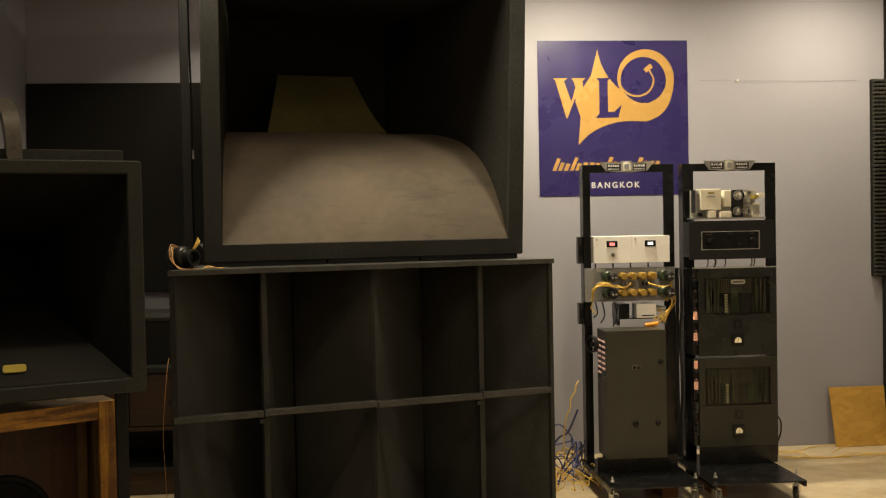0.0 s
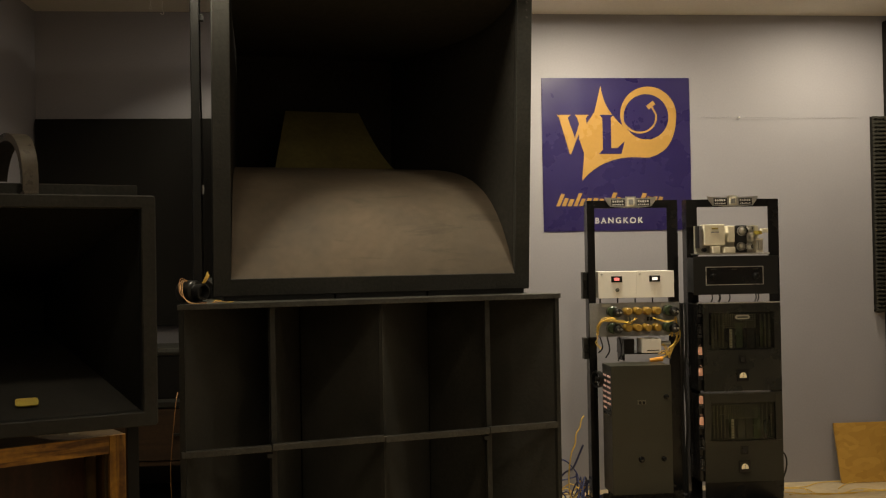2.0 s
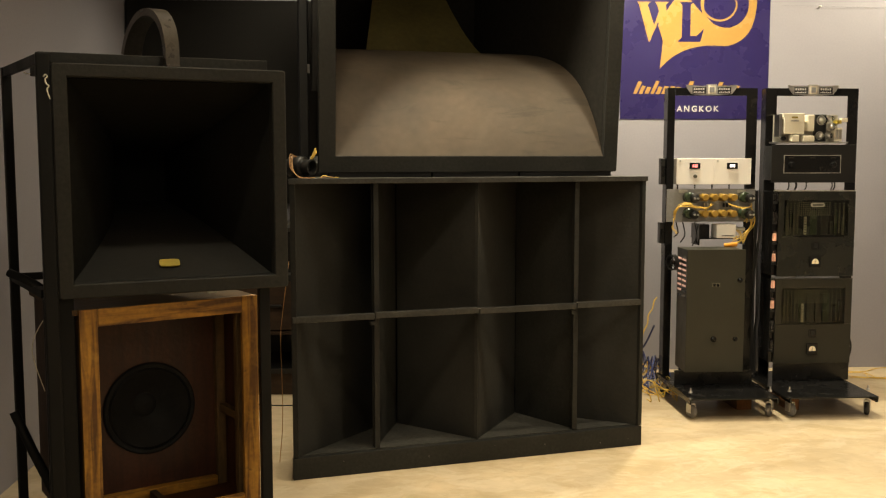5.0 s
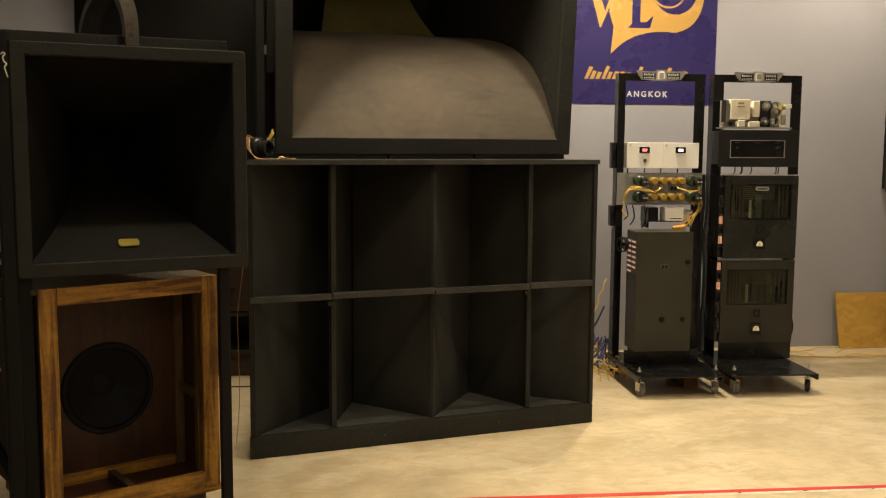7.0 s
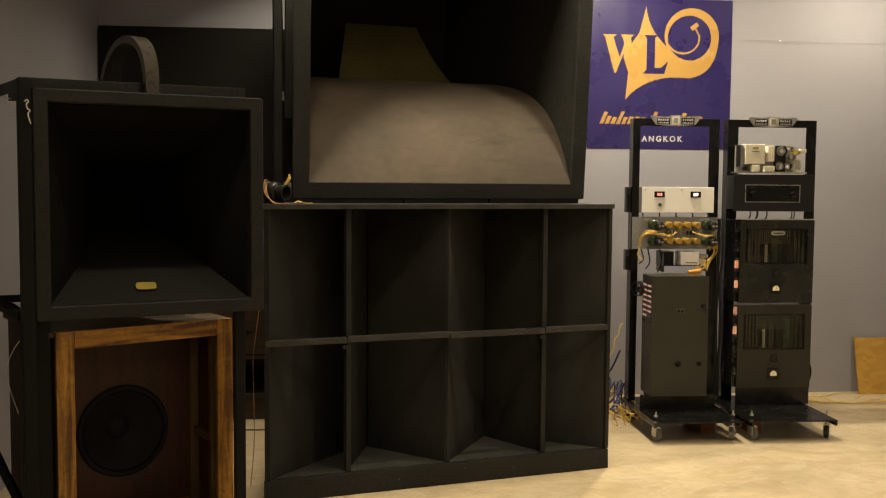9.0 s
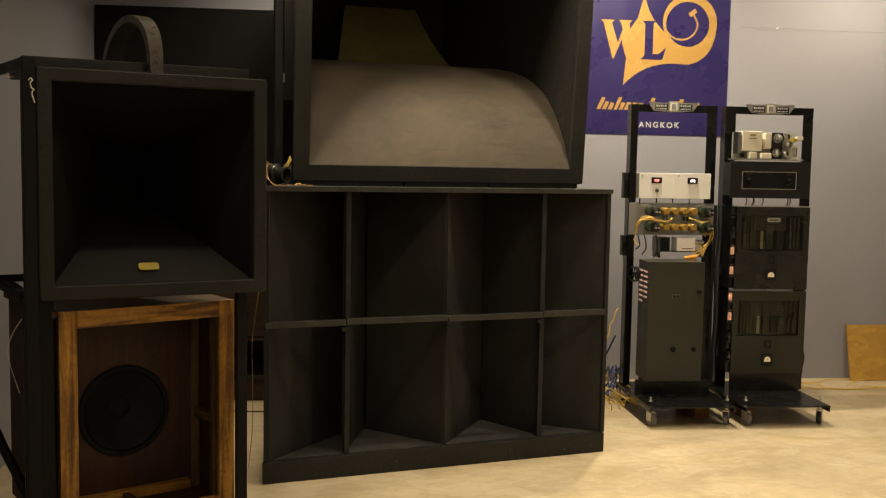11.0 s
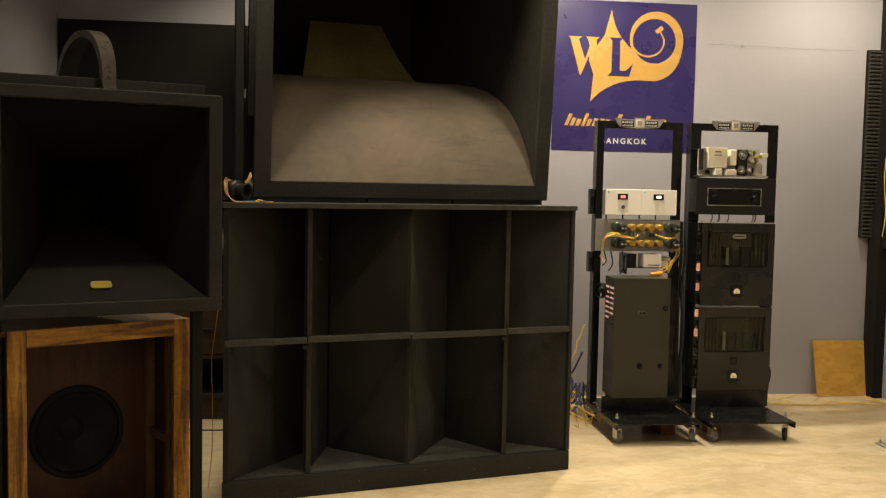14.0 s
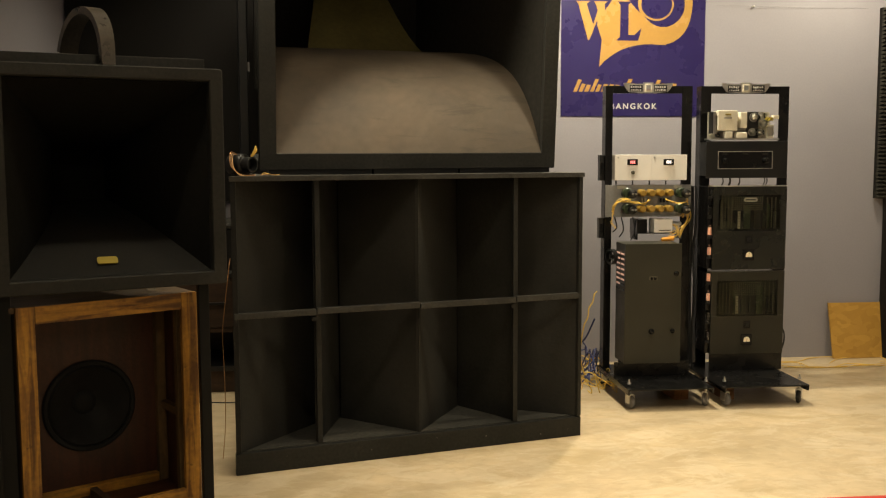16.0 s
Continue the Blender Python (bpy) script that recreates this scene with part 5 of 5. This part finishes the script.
def fan():
    f = thing("cooling_fan", at(RACK_A, 0.012, -0.12, 0.80), "round black cooling fan beside the amplifier vents", "fan")
    part("housing", lathe(bmesh.new(), [(0.040, -0.012), (0.046, -0.012), (0.046, 0.012), (0.040, 0.012), (0.040, -0.012)], pose(0.02, 0, 0, 0, 90, 20), 28), STEEL, f, smooth=40)
    for k in range(5):
        part("blade", box(bmesh.new(), -0.008, 0.008, -0.001, 0.001, 0.010, 0.038, 0, pose(0.02, 0, 0, 0, 0, 20) @ pose(0, 0, 0, 72 * k, 0, 0) @ pose(0, 0, 0, 0, 0, 35)), RACK, f)
    part("hub", cyl(bmesh.new(), 0.012, 0.012, 0.02, pose(0.011, 0, 0, 0, 90, 20), 16), STEEL, f)
    boxed("bracket", STEEL, f, 0.02, 0.048, 0.0, 0.11, -0.004, 0.0, 0.0)


fan()

for x, w, y in ((1.42, 0.085, 5.36), (1.70, 0.06, 5.33)):
    o = thing("wood_offcut", pose(x, y, 0, 0, 0, 3), "short raw softwood block lying under the rack plate", "wood block", "wood blocks under the racks")
    boxed("block", OFFCUT, o, 0, w, 0, 0.28, 0.0, 0.082, 0.002)


# ---------------------------------------------------------------- floor tape and cables
def tape():
    t = thing("floor_tape", pose(0.0, 3.755, 0.0, 0, 0, -0.4), "red tape on the floor with a frayed pale edge", "tape")
    boxed("red_stripe", TAPE_RED, t, -0.4, X1 - 0.01, -0.018, 0.014, 0.0003, 0.0015, 0.0)
    rnd = random.Random(31)
    bm = bmesh.new()
    n = 90
    near, far = [], []
    for k in range(n + 1):
        x = 0.75 + (X1 - 0.78) * k / n
        near.append(bm.verts.new((x, -0.036 - rnd.uniform(0.0, 0.010), 0.0012)))
        far.append(bm.verts.new((x, -0.0185, 0.0012)))
    for k in range(n):
        bm.faces.new((near[k], near[k + 1], far[k + 1], far[k]))
    part("paper_edge", bm, PAPER, t, "torn pale paper backing")
    x = 0.9
    while x < X1 - 0.1:
        w = rnd.uniform(0.006, 0.016)
        boxed("tar_speck", RUBBER_DARK, t, x, x + w, -0.026, -0.0195, 0.0013, 0.0022, 0.0)
        x += rnd.uniform(0.12, 0.34)


tape()


def cable_heap(name, label, material, seed, n, xr, yr, r=0.0045, zmax=0.03, long=0.5):
    c = thing(name, Matrix(), label, "cable", "loose cables on the floor")
    rnd = random.Random(seed)
    for k in range(n):
        x, y = rnd.uniform(*xr), rnd.uniform(*yr)
        pts = []
        a = rnd.uniform(0, 6.28)
        for j in range(7):
            pts.append((min(max(x, xr[0]), xr[1]), min(max(y, yr[0]), yr[1]), r + 0.0005 + rnd.uniform(0, zmax)))
            a += rnd.uniform(-1.0, 1.0)
            x += math.cos(a) * long / 6
            y += math.sin(a) * long / 6
        pts[0] = (*pts[0][:2], r + 0.0004)
        pts[-1] = (*pts[-1][:2], r + 0.0004)
        part("strand", tube(bmesh.new(), pts, r, 6), material, c, smooth=60)


cable_heap("yellow_cables", "yellow cables lying loose along the wall", YELLOW, 2, 11, (2.25, 3.2), (6.05, 6.33), 0.0027, 0.010, 0.9)
cable_heap("yellow_cables", "heap of yellow cables behind the bass bin", YELLOW, 8, 14, (0.86, 1.14), (5.55, 6.2), 0.0033, 0.13, 0.6)
cable_heap("blue_cables", "tangled dark blue cables behind the rack", BLUE_CABLE, 9, 11, (0.88, 1.14), (5.70, 6.3), 0.0045, 0.22, 0.6)
loose_wire("yellow_cable", [(1.068, 5.75, 0.575), (1.050, 5.74, 0.555), (1.040, 5.74, 0.51), (1.018, 5.74, 0.475), (1.012, 5.74, 0.42), (0.99, 5.75, 0.36), (0.985, 5.8, 0.22), (1.0, 5.82, 0.10), (1.04, 5.8, 0.02), (1.06, 5.75, 0.007)], 0.0038, YELLOW, "yellow cable hanging from the rack to the floor")
loose_wire("blue_cable", [(1.07, 5.80, 0.40), (1.03, 5.88, 0.26), (1.0, 6.0, 0.2), (0.95, 6.02, 0.12), (0.90, 5.95, 0.007)], 0.006, BLUE_CABLE, "blue cable hanging behind the rack")
loose_wire("black_cable", [(2.21, 5.80, 0.34), (2.27, 5.82, 0.30), (2.285, 5.84, 0.22), (2.25, 5.85, 0.12), (2.22, 5.84, 0.10), (2.20, 5.83, 0.13)], 0.005, BLACK_CABLE, "black mains cable looping beside the rack")
loose_wire("yellow_cable", [(3.235, 6.2, 2.93), (3.222, 6.2, 2.6), (3.236, 6.2, 2.3), (3.215, 6.2, 2.0), (3.218, 6.2, 1.75), (3.205, 6.2, 1.5), (3.225, 6.2, 1.25), (3.208, 6.2, 1.1)], 0.0030, YELLOW, "yellow cable hanging down beside the foam panel")
loose_wire("orange_wire", [(-0.918, 4.30, 0.955), (-0.925, 4.285, 0.90), (-0.955, 4.36, 0.72), (-0.972, 4.42, 0.60), (-0.972, 4.45, 0.42), (-0.978, 4.50, 0.20), (-1.0, 4.56, 0.002)], 0.0017, COPPER_WIRE, "thin orange wire hanging beside the bass bin", "wire")
loose_wire("white_wire", [(-1.620, 3.60, 0.93), (-1.655, 3.59, 0.885), (-1.715, 3.59, 0.80), (-1.738, 3.59, 0.73), (-1.725, 3.59, 0.66), (-1.700, 3.59, 0.58)], 0.0016, IVORY, "thin pale wire hanging beside the woofer box", "wire")
loose_wire("black_cable", [(-1.45, 5.66, 0.004), (-1.2, 5.60, 0.004), (-1.03, 5.585, 0.004), (-0.85, 5.64, 0.004), (-0.7, 5.62, 0.004)], 0.0035, BLACK_CABLE, "black cable lying on the concrete floor")


def wall_hook():
    h = thing("hook_and_joint_line", pose(2.27, Y1, 2.353), "small white wall hook on a faint wall joint line", "hook")
    part("hook", cyl(bmesh.new(), 0.006, 0.004, 0.02, TURN_FRONT, 12), WHITE, h)
    # hair-thin tube stands for the faint joint line across the wall
    part("wire", tube(bmesh.new(), [(-0.25, -0.004, 0.002), (0.0, -0.016, 0.0), (0.4, -0.004, -0.006), (0.8, -0.004, -0.004)], 0.0006, 6), RUBBER, h, smooth=60)


wall_hook()



def cable_bundle():
    c = thing("cable_bundle", Matrix(), "three black mains cables hanging between the two racks", "cable")
    rnd = random.Random(12)
    for x in (1.625, 1.639, 1.652):
        part("strand", tube(bmesh.new(), [(x + rnd.uniform(-0.002, 0.002), 5.70 + rnd.uniform(0.0, 0.04), z) for z in (1.20, 1.0, 0.8, 0.55, 0.35)] + [(x, 5.72, 0.127)], 0.0072), BLACK_CABLE, c, smooth=60)


cable_bundle()


def ceiling_hook(x, y, drop):
    h = thing("ceiling_hook", pose(x, y, CEILING), "small pale wire hook hanging from the ceiling", "hook", "ceiling hooks")
    part("plate", cyl(bmesh.new(), 0.010, 0.012, 0.004, Matrix.Translation((0, 0, -0.0042)), 14), WHITE, h)
    part("wire", tube(bmesh.new(), [(0, 0, -0.0045), (0.002, 0, -drop * 0.5), (0.001, 0, -drop), (0.010, 0, -drop - 0.015), (0.004, 0, -drop - 0.028), (-0.008, 0, -drop - 0.02)], 0.0022, 6), WHITE, h, smooth=60)


ceiling_hook(-1.37, 6.12, 0.03)
ceiling_hook(-1.28, 6.00, 0.09)
